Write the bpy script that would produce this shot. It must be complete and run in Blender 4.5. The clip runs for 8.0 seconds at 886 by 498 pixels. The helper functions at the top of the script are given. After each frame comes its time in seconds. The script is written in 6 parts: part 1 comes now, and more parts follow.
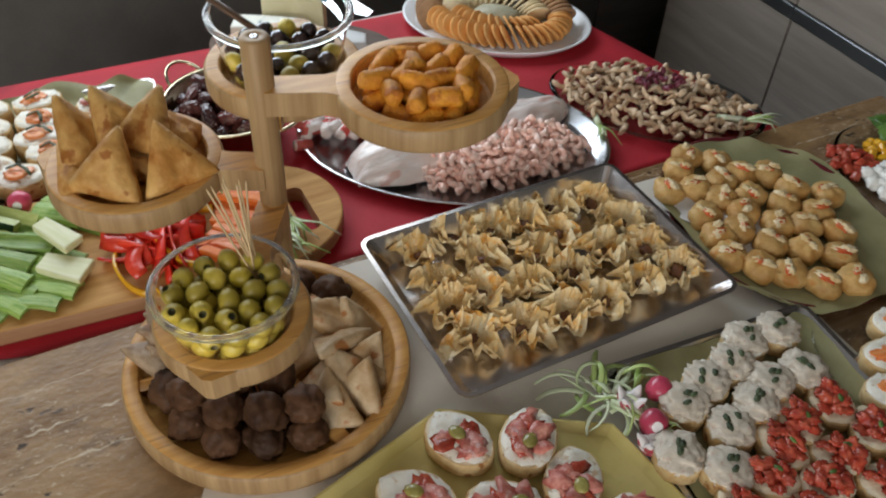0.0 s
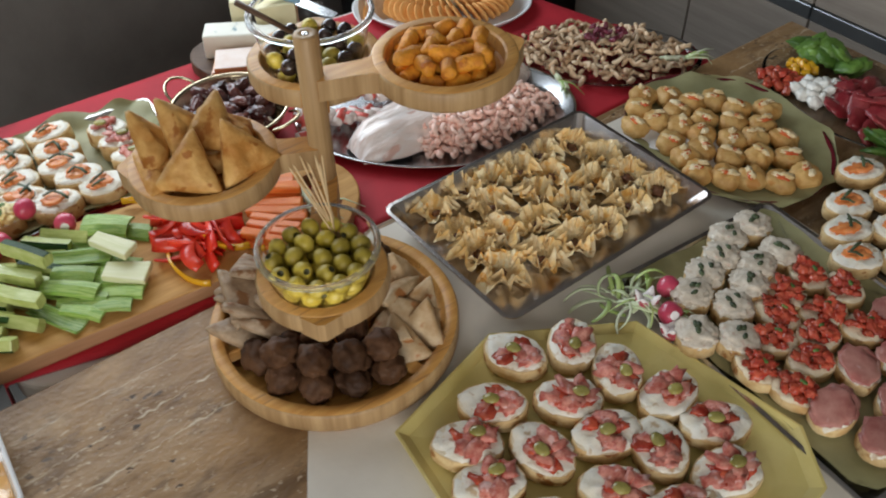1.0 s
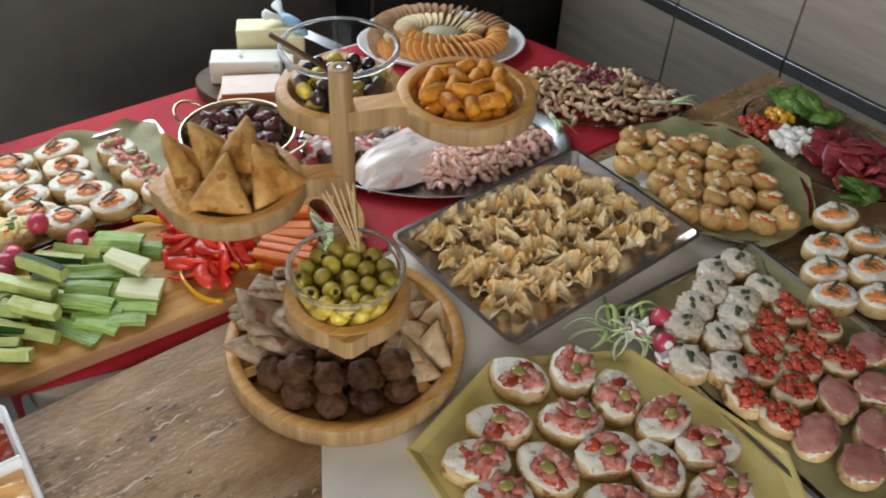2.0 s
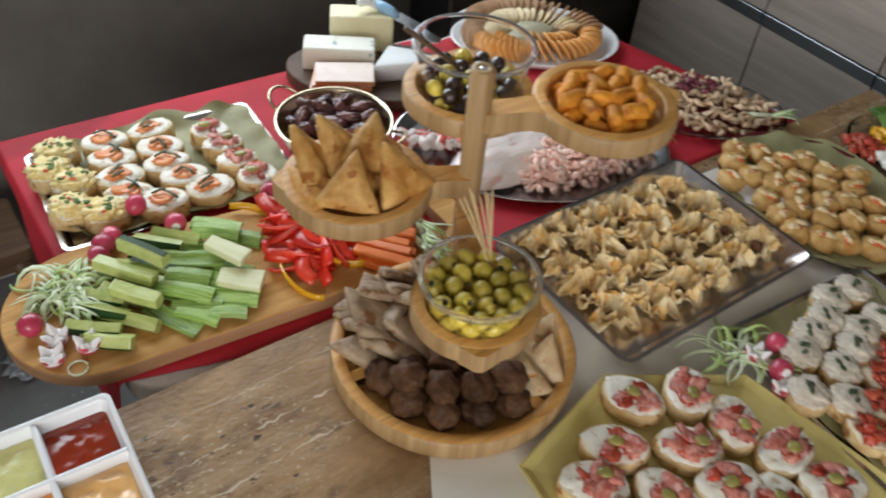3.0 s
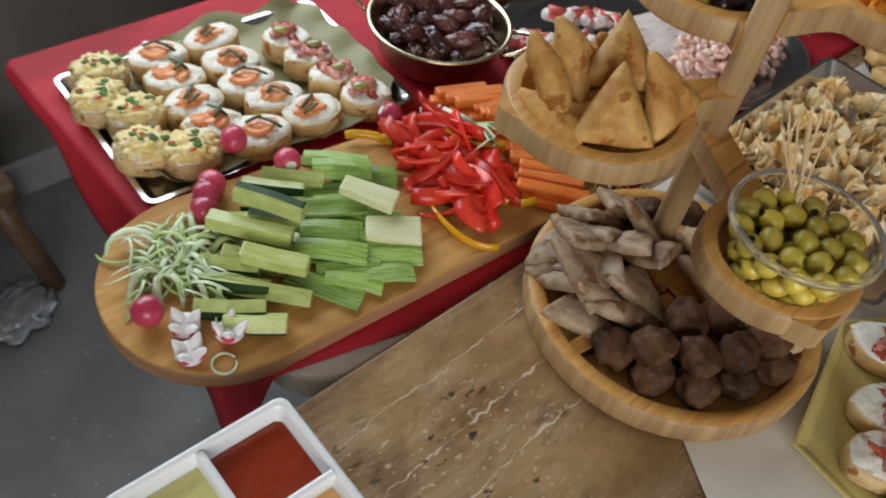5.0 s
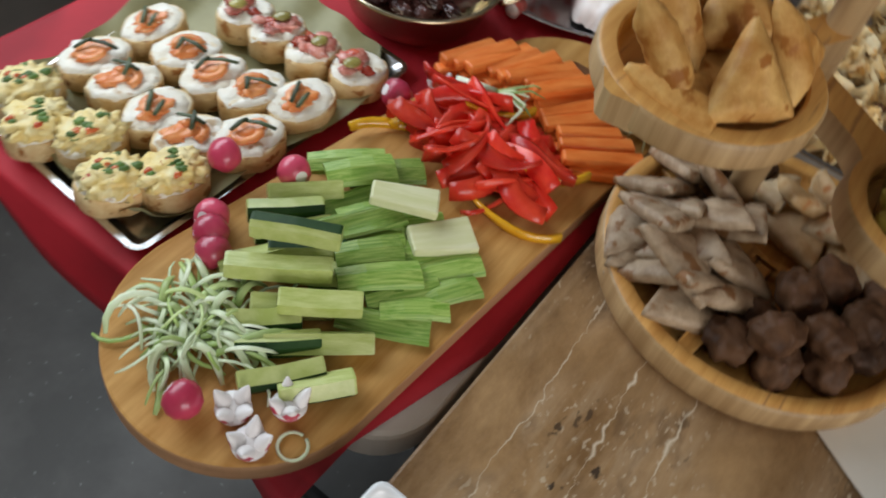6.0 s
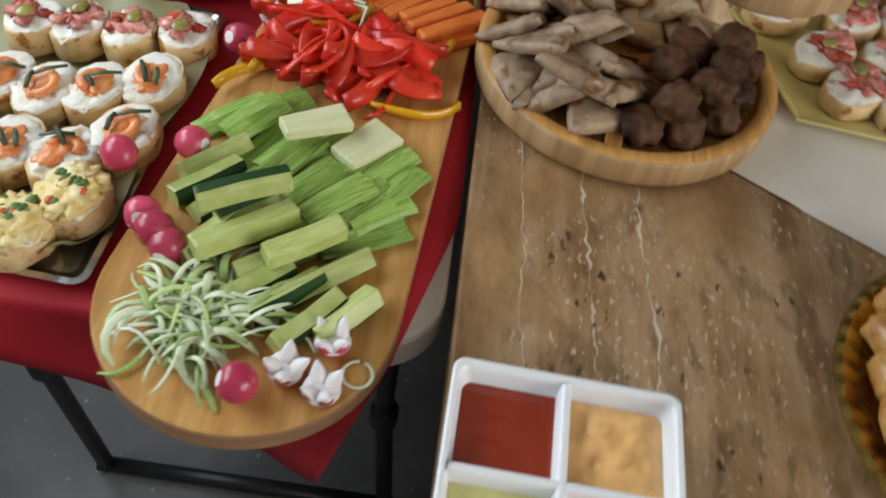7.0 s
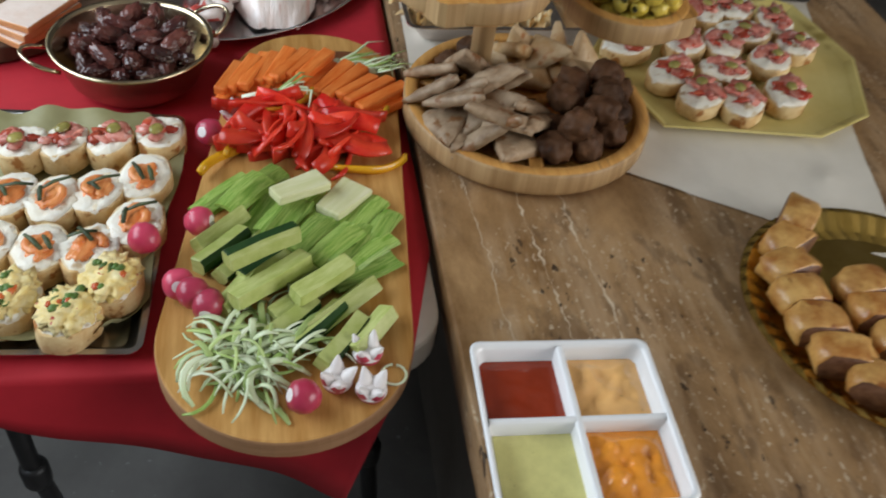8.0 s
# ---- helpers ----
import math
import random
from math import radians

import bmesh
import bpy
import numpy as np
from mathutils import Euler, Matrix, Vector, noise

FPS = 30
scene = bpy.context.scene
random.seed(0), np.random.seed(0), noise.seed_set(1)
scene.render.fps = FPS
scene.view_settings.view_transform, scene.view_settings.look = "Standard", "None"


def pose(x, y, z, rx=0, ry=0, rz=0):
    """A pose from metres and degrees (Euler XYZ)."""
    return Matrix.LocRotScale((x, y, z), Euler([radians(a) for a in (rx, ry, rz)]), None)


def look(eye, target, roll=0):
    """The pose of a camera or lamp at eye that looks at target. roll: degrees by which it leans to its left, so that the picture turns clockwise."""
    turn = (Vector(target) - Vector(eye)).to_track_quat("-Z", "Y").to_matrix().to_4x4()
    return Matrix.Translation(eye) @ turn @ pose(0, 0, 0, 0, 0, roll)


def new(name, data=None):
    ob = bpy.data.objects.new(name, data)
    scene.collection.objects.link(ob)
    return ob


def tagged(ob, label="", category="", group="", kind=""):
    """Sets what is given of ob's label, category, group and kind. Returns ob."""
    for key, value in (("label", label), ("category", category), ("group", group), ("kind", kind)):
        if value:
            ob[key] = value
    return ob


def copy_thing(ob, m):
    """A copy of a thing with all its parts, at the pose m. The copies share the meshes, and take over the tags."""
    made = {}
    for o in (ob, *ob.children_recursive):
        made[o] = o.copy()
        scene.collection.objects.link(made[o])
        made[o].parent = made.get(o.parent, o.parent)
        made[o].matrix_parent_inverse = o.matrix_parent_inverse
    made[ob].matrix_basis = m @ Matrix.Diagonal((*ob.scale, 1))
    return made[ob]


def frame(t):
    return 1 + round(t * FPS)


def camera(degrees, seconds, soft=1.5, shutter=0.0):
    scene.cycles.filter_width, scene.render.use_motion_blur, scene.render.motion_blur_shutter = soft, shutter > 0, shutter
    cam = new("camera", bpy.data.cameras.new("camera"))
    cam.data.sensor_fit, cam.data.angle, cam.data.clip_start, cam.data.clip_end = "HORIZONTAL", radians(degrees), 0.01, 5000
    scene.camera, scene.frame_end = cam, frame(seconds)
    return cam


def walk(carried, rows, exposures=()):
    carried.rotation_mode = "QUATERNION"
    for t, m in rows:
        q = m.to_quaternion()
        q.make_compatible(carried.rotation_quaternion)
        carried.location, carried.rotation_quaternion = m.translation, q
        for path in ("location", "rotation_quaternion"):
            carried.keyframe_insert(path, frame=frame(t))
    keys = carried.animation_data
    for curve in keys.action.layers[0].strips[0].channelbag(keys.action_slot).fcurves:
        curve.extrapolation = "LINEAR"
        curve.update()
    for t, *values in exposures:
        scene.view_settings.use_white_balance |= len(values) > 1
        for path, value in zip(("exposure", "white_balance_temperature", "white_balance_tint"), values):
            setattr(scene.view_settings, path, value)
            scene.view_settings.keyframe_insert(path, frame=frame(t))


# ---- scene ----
cam = camera(54.3, 8.0, soft=1.9, shutter=0.5)
PATH = [
    (0, (0.435, -0.768, 1.536), (1.137, 0.509, 0.166), 3.1),
    (0.5, (0.359, -0.796, 1.577), (1.149, 0.453, 0.23), 1.3),
    (1, (0.246, -0.82, 1.598), (1.096, 0.351, 0.217), -1.2),
    (1.2, (0.22, -0.82, 1.613), (1.137, 0.343, 0.27), -0.2),
    (2.3, (0.15, -0.798, 1.63), (1.106, 0.353, 0.303), 3.8),
    (2.5, (0.139, -0.776, 1.629), (1.086, 0.378, 0.298), 3.7),
    (3, (0.088, -0.701, 1.615), (1.008, 0.452, 0.264), 6.0),
    (3.5, (0.083, -0.603, 1.57), (0.841, 0.624, 0.185), 5.8),
    (4, (0.071, -0.539, 1.523), (0.652, 0.698, 0.062), 4.2),
    (4.5, (0.001, -0.461, 1.495), (0.748, 0.728, 0.071), 6.9),
    (5, (-0.06, -0.337, 1.458), (0.974, 0.508, -0.031), 11.8),
    (5.2, (-0.046, -0.295, 1.448), (1.007, 0.497, -0.057), 13.7),
    (6.3, (-0.055, -0.056, 1.358), (1.106, 0.243, -0.243), 12.5),
    (6.5, (-0.092, -0.024, 1.349), (1.138, 0.045, -0.226), 13.0),
    (7, (-0.171, 0.038, 1.331), (1.093, -0.017, -0.217), 10.8),
    (7.5, (-0.272, 0.121, 1.348), (1.114, -0.1, -0.078), 3.0),
    (8, (-0.317, 0.168, 1.394), (1.081, -0.204, 0.012), 8.9),
]
EXPOSURES = [(0.0, -0.22), (1.2, -0.14), (2.5, -0.08), (3.5, -0.06), (4.0, -0.10), (4.5, -0.12), (5.0, -0.24), (6.5, -0.22), (7.0, -0.12), (7.5, -0.19), (8.0, -0.22)]
walk(cam, [(t, look(eye, target, roll)) for t, eye, target, roll in PATH], EXPOSURES)

# ---- world and lights ----
world = bpy.data.worlds.new("sky")
scene.world = world
world.use_nodes = True
wn = world.node_tree.nodes
sky = wn.new("ShaderNodeTexSky")
sky.sky_type, sky.sun_disc = "NISHITA", False
sky.sun_elevation, sky.sun_rotation = radians(35), radians(20)
wn["Background"].inputs["Strength"].default_value = 0.1
world.node_tree.links.new(sky.outputs["Color"], wn["Background"].inputs["Color"])


def area(name, eye, target, w, h, watts, colour):
    d = bpy.data.lights.new(name, "AREA")
    d.shape, d.size, d.size_y, d.energy, d.color = "RECTANGLE", w, h, watts, colour
    ob = new(name, d)
    ob.matrix_world = look(eye, target)
    return ob


# daylight through the north window opening
area("window_light", (0.75, 1.20, 1.53), (0.75, -0.6, 0.8), 2.0, 0.74, 30, (0.80, 0.91, 1.0))
# soft fill from behind the camera, through an unseen, assumed south opening
area("window_light", (-1.15, -2.46, 1.62), (0.5, -0.3, 0.75), 2.2, 1.45, 62, (0.985, 0.98, 0.962))


# ---- materials ----
def mat(name, a, b=None, rough=0.5, metal=0.0, scale=30.0, bump=0.0, bscale=None, stretch=(1, 1, 1), spot=None, spot_scale=90.0,
        spot_at=0.62, coat=0.0, trans=0.0, ior=1.45, vary=0.0, sss=0.0, dist=0.0, spec=0.5):
    """A surface of two colours in patches, with optional specks, a bump and a change from object to object."""
    m = bpy.data.materials.new(name)
    m.use_nodes = True
    nt = m.node_tree
    n, l = nt.nodes, nt.links
    p = n["Principled BSDF"]
    p.inputs["Roughness"].default_value, p.inputs["Metallic"].default_value = rough, metal
    p.inputs["IOR"].default_value = ior
    p.inputs["Coat Weight"].default_value = coat
    p.inputs["Coat Roughness"].default_value = 0.15
    p.inputs["Transmission Weight"].default_value = trans
    if sss:
        p.inputs["Subsurface Weight"].default_value = sss
        p.inputs["Subsurface Radius"].default_value = (0.006, 0.004, 0.002)
        p.inputs["Subsurface Scale"].default_value = 1.0
    p.inputs["Specular IOR Level"].default_value = spec
    tc, mp = n.new("ShaderNodeTexCoord"), n.new("ShaderNodeMapping")
    mp.inputs["Scale"].default_value = stretch
    info = n.new("ShaderNodeObjectInfo")
    off = n.new("ShaderNodeVectorMath")
    off.operation = "MULTIPLY_ADD"
    off.inputs[1].default_value = (1, 1, 1)
    l.new(tc.outputs["Object"], off.inputs[0])
    k = n.new("ShaderNodeMath")
    k.operation, k.inputs[1].default_value = "MULTIPLY", 3.0
    l.new(info.outputs["Random"], k.inputs[0])
    l.new(k.outputs[0], off.inputs[2])
    l.new(off.outputs[0], mp.inputs["Vector"])
    t = n.new("ShaderNodeTexNoise")
    t.inputs["Scale"].default_value, t.inputs["Detail"].default_value, t.inputs["Roughness"].default_value = scale, 5, 0.62
    t.inputs["Distortion"].default_value = dist
    l.new(mp.outputs[0], t.inputs["Vector"])
    r = n.new("ShaderNodeValToRGB")
    r.color_ramp.elements[0].position, r.color_ramp.elements[1].position = 0.36, 0.66
    r.color_ramp.elements[0].color, r.color_ramp.elements[1].color = (*a, 1), (*(b or [min(1, c * 1.18) for c in a]), 1)
    l.new(t.outputs["Fac"], r.inputs["Fac"])
    out = r.outputs["Color"]
    if spot:
        t2 = n.new("ShaderNodeTexNoise")
        t2.inputs["Scale"].default_value, t2.inputs["Detail"].default_value = spot_scale, 3
        l.new(mp.outputs[0], t2.inputs["Vector"])
        r2 = n.new("ShaderNodeValToRGB")
        r2.color_ramp.elements[0].position, r2.color_ramp.elements[1].position = spot_at, spot_at + 0.07
        l.new(t2.outputs["Fac"], r2.inputs["Fac"])
        mx = n.new("ShaderNodeMixRGB")
        mx.inputs["Color2"].default_value = (*spot, 1)
        l.new(r2.outputs["Color"], mx.inputs["Fac"])
        l.new(out, mx.inputs["Color1"])
        out = mx.outputs["Color"]
    if vary:
        hs = n.new("ShaderNodeHueSaturation")
        mr = n.new("ShaderNodeMapRange")
        mr.inputs["To Min"].default_value, mr.inputs["To Max"].default_value = 1 - vary, 1 + vary
        l.new(info.outputs["Random"], mr.inputs["Value"])
        l.new(mr.outputs[0], hs.inputs["Value"])
        l.new(out, hs.inputs["Color"])
        out = hs.outputs["Color"]
    l.new(out, p.inputs["Base Color"])
    if bump:
        bn = n.new("ShaderNodeBump")
        bn.inputs["Strength"].default_value, bn.inputs["Distance"].default_value = bump, 0.002
        t3 = n.new("ShaderNodeTexNoise")
        t3.inputs["Scale"].default_value, t3.inputs["Detail"].default_value = bscale or scale * 3, 4
        l.new(mp.outputs[0], t3.inputs["Vector"])
        l.new(t3.outputs["Fac"], bn.inputs["Height"])
        l.new(bn.outputs["Normal"], p.inputs["Normal"])
    return m


BAMBOO = mat("bamboo", (0.54, 0.255, 0.062), (0.68, 0.365, 0.105), 0.45, scale=9, stretch=(1, 14, 6), bump=0.15, bscale=60, spot=(0.40, 0.19, 0.06), spot_scale=14)
# upright bamboo faces: vertical strips, with their shade put into a greyer, darker colour
BAMBOO_END = mat("bamboo_shaded_side", (0.34, 0.20, 0.085), (0.52, 0.34, 0.165), 0.5, scale=70, stretch=(1, 1, 0.03), bump=0.15)
BEECH = mat("beech", (0.44, 0.210, 0.052), (0.66, 0.375, 0.125), 0.6, spec=0.2, scale=6, stretch=(1, 9, 9), bump=0.1, bscale=70)
BEECH_END = mat("beech_edge", (0.36, 0.19, 0.09), (0.45, 0.25, 0.13), 0.55, scale=12, stretch=(1, 1, 9))
STEEL = mat("polished_steel", (0.72, 0.72, 0.73), (0.78, 0.78, 0.79), 0.16, 1.0, scale=8, bump=0.03)
CARD_FOIL = mat("silver_card", (0.46, 0.44, 0.43), (0.60, 0.58, 0.57), 0.24, 1.0, scale=9, bump=0.8, bscale=22)
FOIL = mat("silver_foil_card", (0.64, 0.58, 0.55), (0.76, 0.71, 0.69), 0.24, 1.0, scale=9, bump=0.3, bscale=25)
# platter steel, darkened and roughened to hold down the window's white reflection
PLATTER_STEEL = mat("dulled_steel", (0.60, 0.61, 0.63), (0.72, 0.72, 0.74), 0.24, 1.0, scale=8, bump=0.15, bscale=12)
BRASS = mat("brass", (0.58, 0.48, 0.32), (0.70, 0.60, 0.42), 0.22, 1.0, scale=20, bump=0.04)
GOLD = mat("gold_card", (0.50, 0.33, 0.08), (0.64, 0.44, 0.13), 0.2, 1.0, scale=20, bump=0.04)
CERAMIC = mat("white_ceramic", (0.86, 0.865, 0.87), (0.89, 0.895, 0.90), 0.12, scale=5, coat=0.4)
CLEAR = mat("clear_plastic", (0.97, 0.98, 0.97), rough=0.04, trans=1.0, ior=1.13)
OLIVE_GLASS = mat("olive_glass", (0.58, 0.47, 0.15), (0.70, 0.59, 0.24), 0.42, scale=7, coat=0.1, spot=(0.38, 0.29, 0.08), spot_scale=12)
LEAF_PAPER = mat("green_paper", (0.27, 0.25, 0.115), (0.38, 0.355, 0.19), 0.55, scale=10, bump=0.35, bscale=25)
PAPER = mat("white_paper", (0.68, 0.63, 0.54), (0.78, 0.73, 0.64), 0.75, scale=5, bump=1.0, bscale=13)
CLOTH = mat("red_cloth", (0.40, 0.010, 0.020), (0.52, 0.017, 0.031), 0.7, scale=7, bump=0.25, bscale=14, spot=(0.34, 0.007, 0.017), spot_scale=5)


def stone_material():
    m = mat("travertine", (0.200, 0.106, 0.042), (0.43, 0.260, 0.120), 0.40, spec=0.35, scale=9.0, stretch=(0.75, 1.2, 1), bump=0.5, bscale=140, dist=0.3)
    nt = m.node_tree
    n, l = nt.nodes, nt.links
    p = n["Principled BSDF"]
    src = p.inputs["Base Color"].links[0].from_socket
    base_noise = [x for x in n if x.type == "TEX_NOISE" and abs(x.inputs["Scale"].default_value - 9.0) < 0.01][0]
    base_noise.inputs["Detail"].default_value, base_noise.inputs["Roughness"].default_value = 11, 0.74
    mp = [x for x in n if x.type == "MAPPING"][0]

    def layer(src, scale, at, colour, width, stretch, detail=4, top=1.0, gate=0.50):
        m2 = n.new("ShaderNodeMapping")
        m2.inputs["Scale"].default_value = stretch
        l.new(mp.inputs["Vector"].links[0].from_socket, m2.inputs["Vector"])
        t = n.new("ShaderNodeTexNoise")
        t.inputs["Scale"].default_value, t.inputs["Detail"].default_value, t.inputs["Distortion"].default_value = scale, detail, 0.25
        l.new(m2.outputs[0], t.inputs["Vector"])
        r = n.new("ShaderNodeValToRGB")
        e = r.color_ramp.elements
        e[0].position, e[0].color, e[1].position, e[1].color = at - width, (0, 0, 0, 1), at + width, (top, top, top, 1)
        l.new(t.outputs["Fac"], r.inputs["Fac"])
        t2 = n.new("ShaderNodeTexNoise")
        t2.inputs["Scale"].default_value = 7
        l.new(mp.inputs["Vector"].links[0].from_socket, t2.inputs["Vector"])
        r2 = n.new("ShaderNodeValToRGB")
        r2.color_ramp.elements[0].position, r2.color_ramp.elements[1].position = gate, gate + 0.1
        l.new(t2.outputs["Fac"], r2.inputs["Fac"])
        mu = n.new("ShaderNodeMath")
        mu.operation = "MULTIPLY"
        l.new(r.outputs["Color"], mu.inputs[0])
        l.new(r2.outputs["Color"], mu.inputs[1])
        mx = n.new("ShaderNodeMixRGB")
        mx.inputs["Color2"].default_value = (*colour, 1)
        l.new(mu.outputs[0], mx.inputs["Fac"])
        l.new(src, mx.inputs["Color1"])
        return mx.outputs["Color"]

    def vein(src, y0, slope, width, colour, seed):
        """A pale wavering line along the slab that fades in and out."""
        sep = n.new("ShaderNodeSeparateXYZ")
        l.new([x for x in n if x.type == "TEX_COORD"][0].outputs["Object"], sep.inputs[0])

        def wob(scale, amp, detail):
            t = n.new("ShaderNodeTexNoise")
            t.noise_dimensions = "1D"
            t.inputs["Scale"].default_value, t.inputs["Detail"].default_value = scale, detail
            ad = n.new("ShaderNodeMath")
            ad.operation, ad.inputs[1].default_value = "ADD", seed
            l.new(sep.outputs["X"], ad.inputs[0])
            l.new(ad.outputs[0], t.inputs["W"])
            mr = n.new("ShaderNodeMapRange")
            mr.inputs["From Min"].default_value, mr.inputs["From Max"].default_value = 0.25, 0.75
            mr.inputs["To Min"].default_value, mr.inputs["To Max"].default_value = -amp, amp
            l.new(t.outputs["Fac"], mr.inputs["Value"])
            return mr.outputs[0]

        def math2(op, a, b):
            q = n.new("ShaderNodeMath")
            q.operation = op
            for k, v in enumerate((a, b)):
                if isinstance(v, (int, float)):
                    q.inputs[k].default_value = v
                else:
                    l.new(v, q.inputs[k])
            return q.outputs[0]
        off = math2("ADD", wob(7, 0.004, 1), wob(60, 0.0024, 5))
        line = math2("ADD", off, math2("MULTIPLY", sep.outputs["X"], slope))
        dist = math2("ABSOLUTE", math2("SUBTRACT", math2("SUBTRACT", sep.outputs["Y"], y0), line), 0)
        wide = math2("MULTIPLY", math2("MAXIMUM", math2("ADD", wob(26, 1.0, 4), 0.30), 0.0), width)
        k = n.new("ShaderNodeMapRange")
        k.inputs["To Min"].default_value, k.inputs["To Max"].default_value = 1.0, 0.0
        l.new(dist, k.inputs["Value"])
        k.inputs["From Min"].default_value = 0.0
        l.new(math2("ADD", wide, 0.0003), k.inputs["From Max"])
        mx = n.new("ShaderNodeMixRGB")
        mx.inputs["Color2"].default_value = (*colour, 1)
        l.new(k.outputs[0], mx.inputs["Fac"])
        l.new(src, mx.inputs["Color1"])
        return mx.outputs["Color"]

    # pale veins that run along the slab, short pale scratches and small dark pits
    src = layer(src, 3.0, 0.52, (0.135, 0.090, 0.056), 0.14, (0.8, 1.3, 1), 6, 0.40, 0.30)
    src = layer(src, 15.0, 0.54, (0.47, 0.315, 0.180), 0.10, (0.16, 2.6, 1), 10, 0.62, 0.36)
    src = layer(src, 30.0, 0.58, (0.140, 0.080, 0.040), 0.05, (0.6, 1.3, 1), 9, 0.6, 0.38)
    src = layer(src, 60.0, 0.60, (0.48, 0.345, 0.21), 0.08, (0.35, 2.0, 1), 8, 0.35, 0.42)
    for y0, slope, width, seed in ((-0.128, 0.052, 0.0024, 1), (-0.181, 0.056, 0.0030, 5), (-0.066, 0.045, 0.0009, 12)):
        src = vein(src, y0, slope, width, (0.66, 0.55, 0.40), seed)
    src = layer(src, 150.0, 0.64, (0.56, 0.44, 0.30), 0.03, (0.7, 1.3, 1), 3, 0.75, 0.40)
    src = layer(src, 75.0, 0.67, (0.030, 0.018, 0.012), 0.02, (0.6, 1.3, 1), 3, 0.9, 0.46)
    l.new(src, p.inputs["Base Color"])
    return m


STONE = stone_material()
CONCRETE = mat("concrete_floor", (0.088, 0.083, 0.077), (0.150, 0.143, 0.135), 0.5, scale=4, bump=0.2, bscale=60, spot=(0.26, 0.26, 0.26), spot_scale=60, spot_at=0.68)
DARK_WALL = mat("dark_wall", (0.142, 0.128, 0.112), (0.178, 0.163, 0.145), 0.8, scale=6, bump=0.3, bscale=90)
PLASTER = mat("pale_plaster", (0.55, 0.53, 0.50), (0.60, 0.58, 0.55), 0.85, scale=4, bump=0.2)
SKIRTING = mat("skirting_paint", (0.30, 0.29, 0.28), (0.36, 0.35, 0.34), 0.5, scale=9)
CABINET = mat("pale_wood_laminate", (0.36, 0.305, 0.255), (0.47, 0.405, 0.345), 0.4, scale=3.5, stretch=(1, 0.7, 9), bump=0.06)
ALU = mat("aluminium", (0.42, 0.45, 0.47), (0.50, 0.53, 0.55), 0.35, 1.0, scale=10)
BLACK = mat("black_paint", (0.012, 0.012, 0.013), (0.02, 0.02, 0.021), 0.4, scale=30)
WHITE_PLASTIC = mat("white_plastic", (0.72, 0.67, 0.60), (0.78, 0.73, 0.66), 0.45, scale=20, bump=0.1, bscale=300)
OLD_WOOD = mat("worn_wood", (0.085, 0.045, 0.024), (0.14, 0.075, 0.04), 0.5, scale=7, stretch=(1, 8, 4), bump=0.4, spot=(0.25, 0.18, 0.13), spot_scale=30, spot_at=0.70)


# ---- building helpers ----
def part(name, bm, material, parent=None, label="", smooth=True):
    me = bpy.data.meshes.new(name)
    bm.normal_update()
    bm.to_mesh(me)
    bm.free()
    for m in material if isinstance(material, (list, tuple)) else [material]:
        me.materials.append(m)
    if smooth:
        for f in me.polygons:
            f.use_smooth = True
    ob = new(name, me)
    if parent:
        ob.parent = parent
    if label:
        ob["label"] = label
    return ob


def thing(name, label, category, m=None, group="", kind=""):
    ob = new(name)
    ob.empty_display_size = 0.02
    if m is not None:
        ob.matrix_basis = m
    return tagged(ob, label, category, group, kind)


def box(bm, x0, y0, z0, x1, y1, z1, bevel=0.0, segs=2, m=None):
    made = bmesh.ops.create_cube(bm, size=1)
    vs = made["verts"]
    for v in vs:
        v.co = Vector((x0 + (v.co.x + 0.5) * (x1 - x0), y0 + (v.co.y + 0.5) * (y1 - y0), z0 + (v.co.z + 0.5) * (z1 - z0)))
        if m is not None:
            v.co = m @ v.co
    if bevel:
        es = list({e for v in vs for e in v.link_edges})
        bmesh.ops.bevel(bm, geom=es, offset=bevel, segments=segs, affect="EDGES", profile=0.5)
    return bm


def lathe(bm, profile, seg=48, sx=1.0, sy=1.0, centre=(0, 0), wobble=0.0, seed=0):
    """Turns (radius, height) points round the z axis; the first and last points close the shape."""
    rings = []
    for r, z in profile:
        if r <= 1e-6:
            rings.append([bm.verts.new((centre[0], centre[1], z))])
        else:
            ring = []
            for i in range(seg):
                a = 2 * math.pi * i / seg
                k = r * (1 + wobble * noise.noise((math.cos(a) * 1.5, math.sin(a) * 1.5, seed)))
                ring.append(bm.verts.new((centre[0] + k * sx * math.cos(a), centre[1] + k * sy * math.sin(a), z)))
            rings.append(ring)
    for p, q in zip(rings, rings[1:]):
        for i in range(seg):
            j = (i + 1) % seg
            if len(p) == 1 and len(q) > 1:
                bm.faces.new((p[0], q[i], q[j]))
            elif len(q) == 1 and len(p) > 1:
                bm.faces.new((p[i], p[j], q[0]))
            elif len(p) > 1:
                bm.faces.new((p[i], p[j], q[j], q[i]))
    bmesh.ops.recalc_face_normals(bm, faces=bm.faces)
    return bm


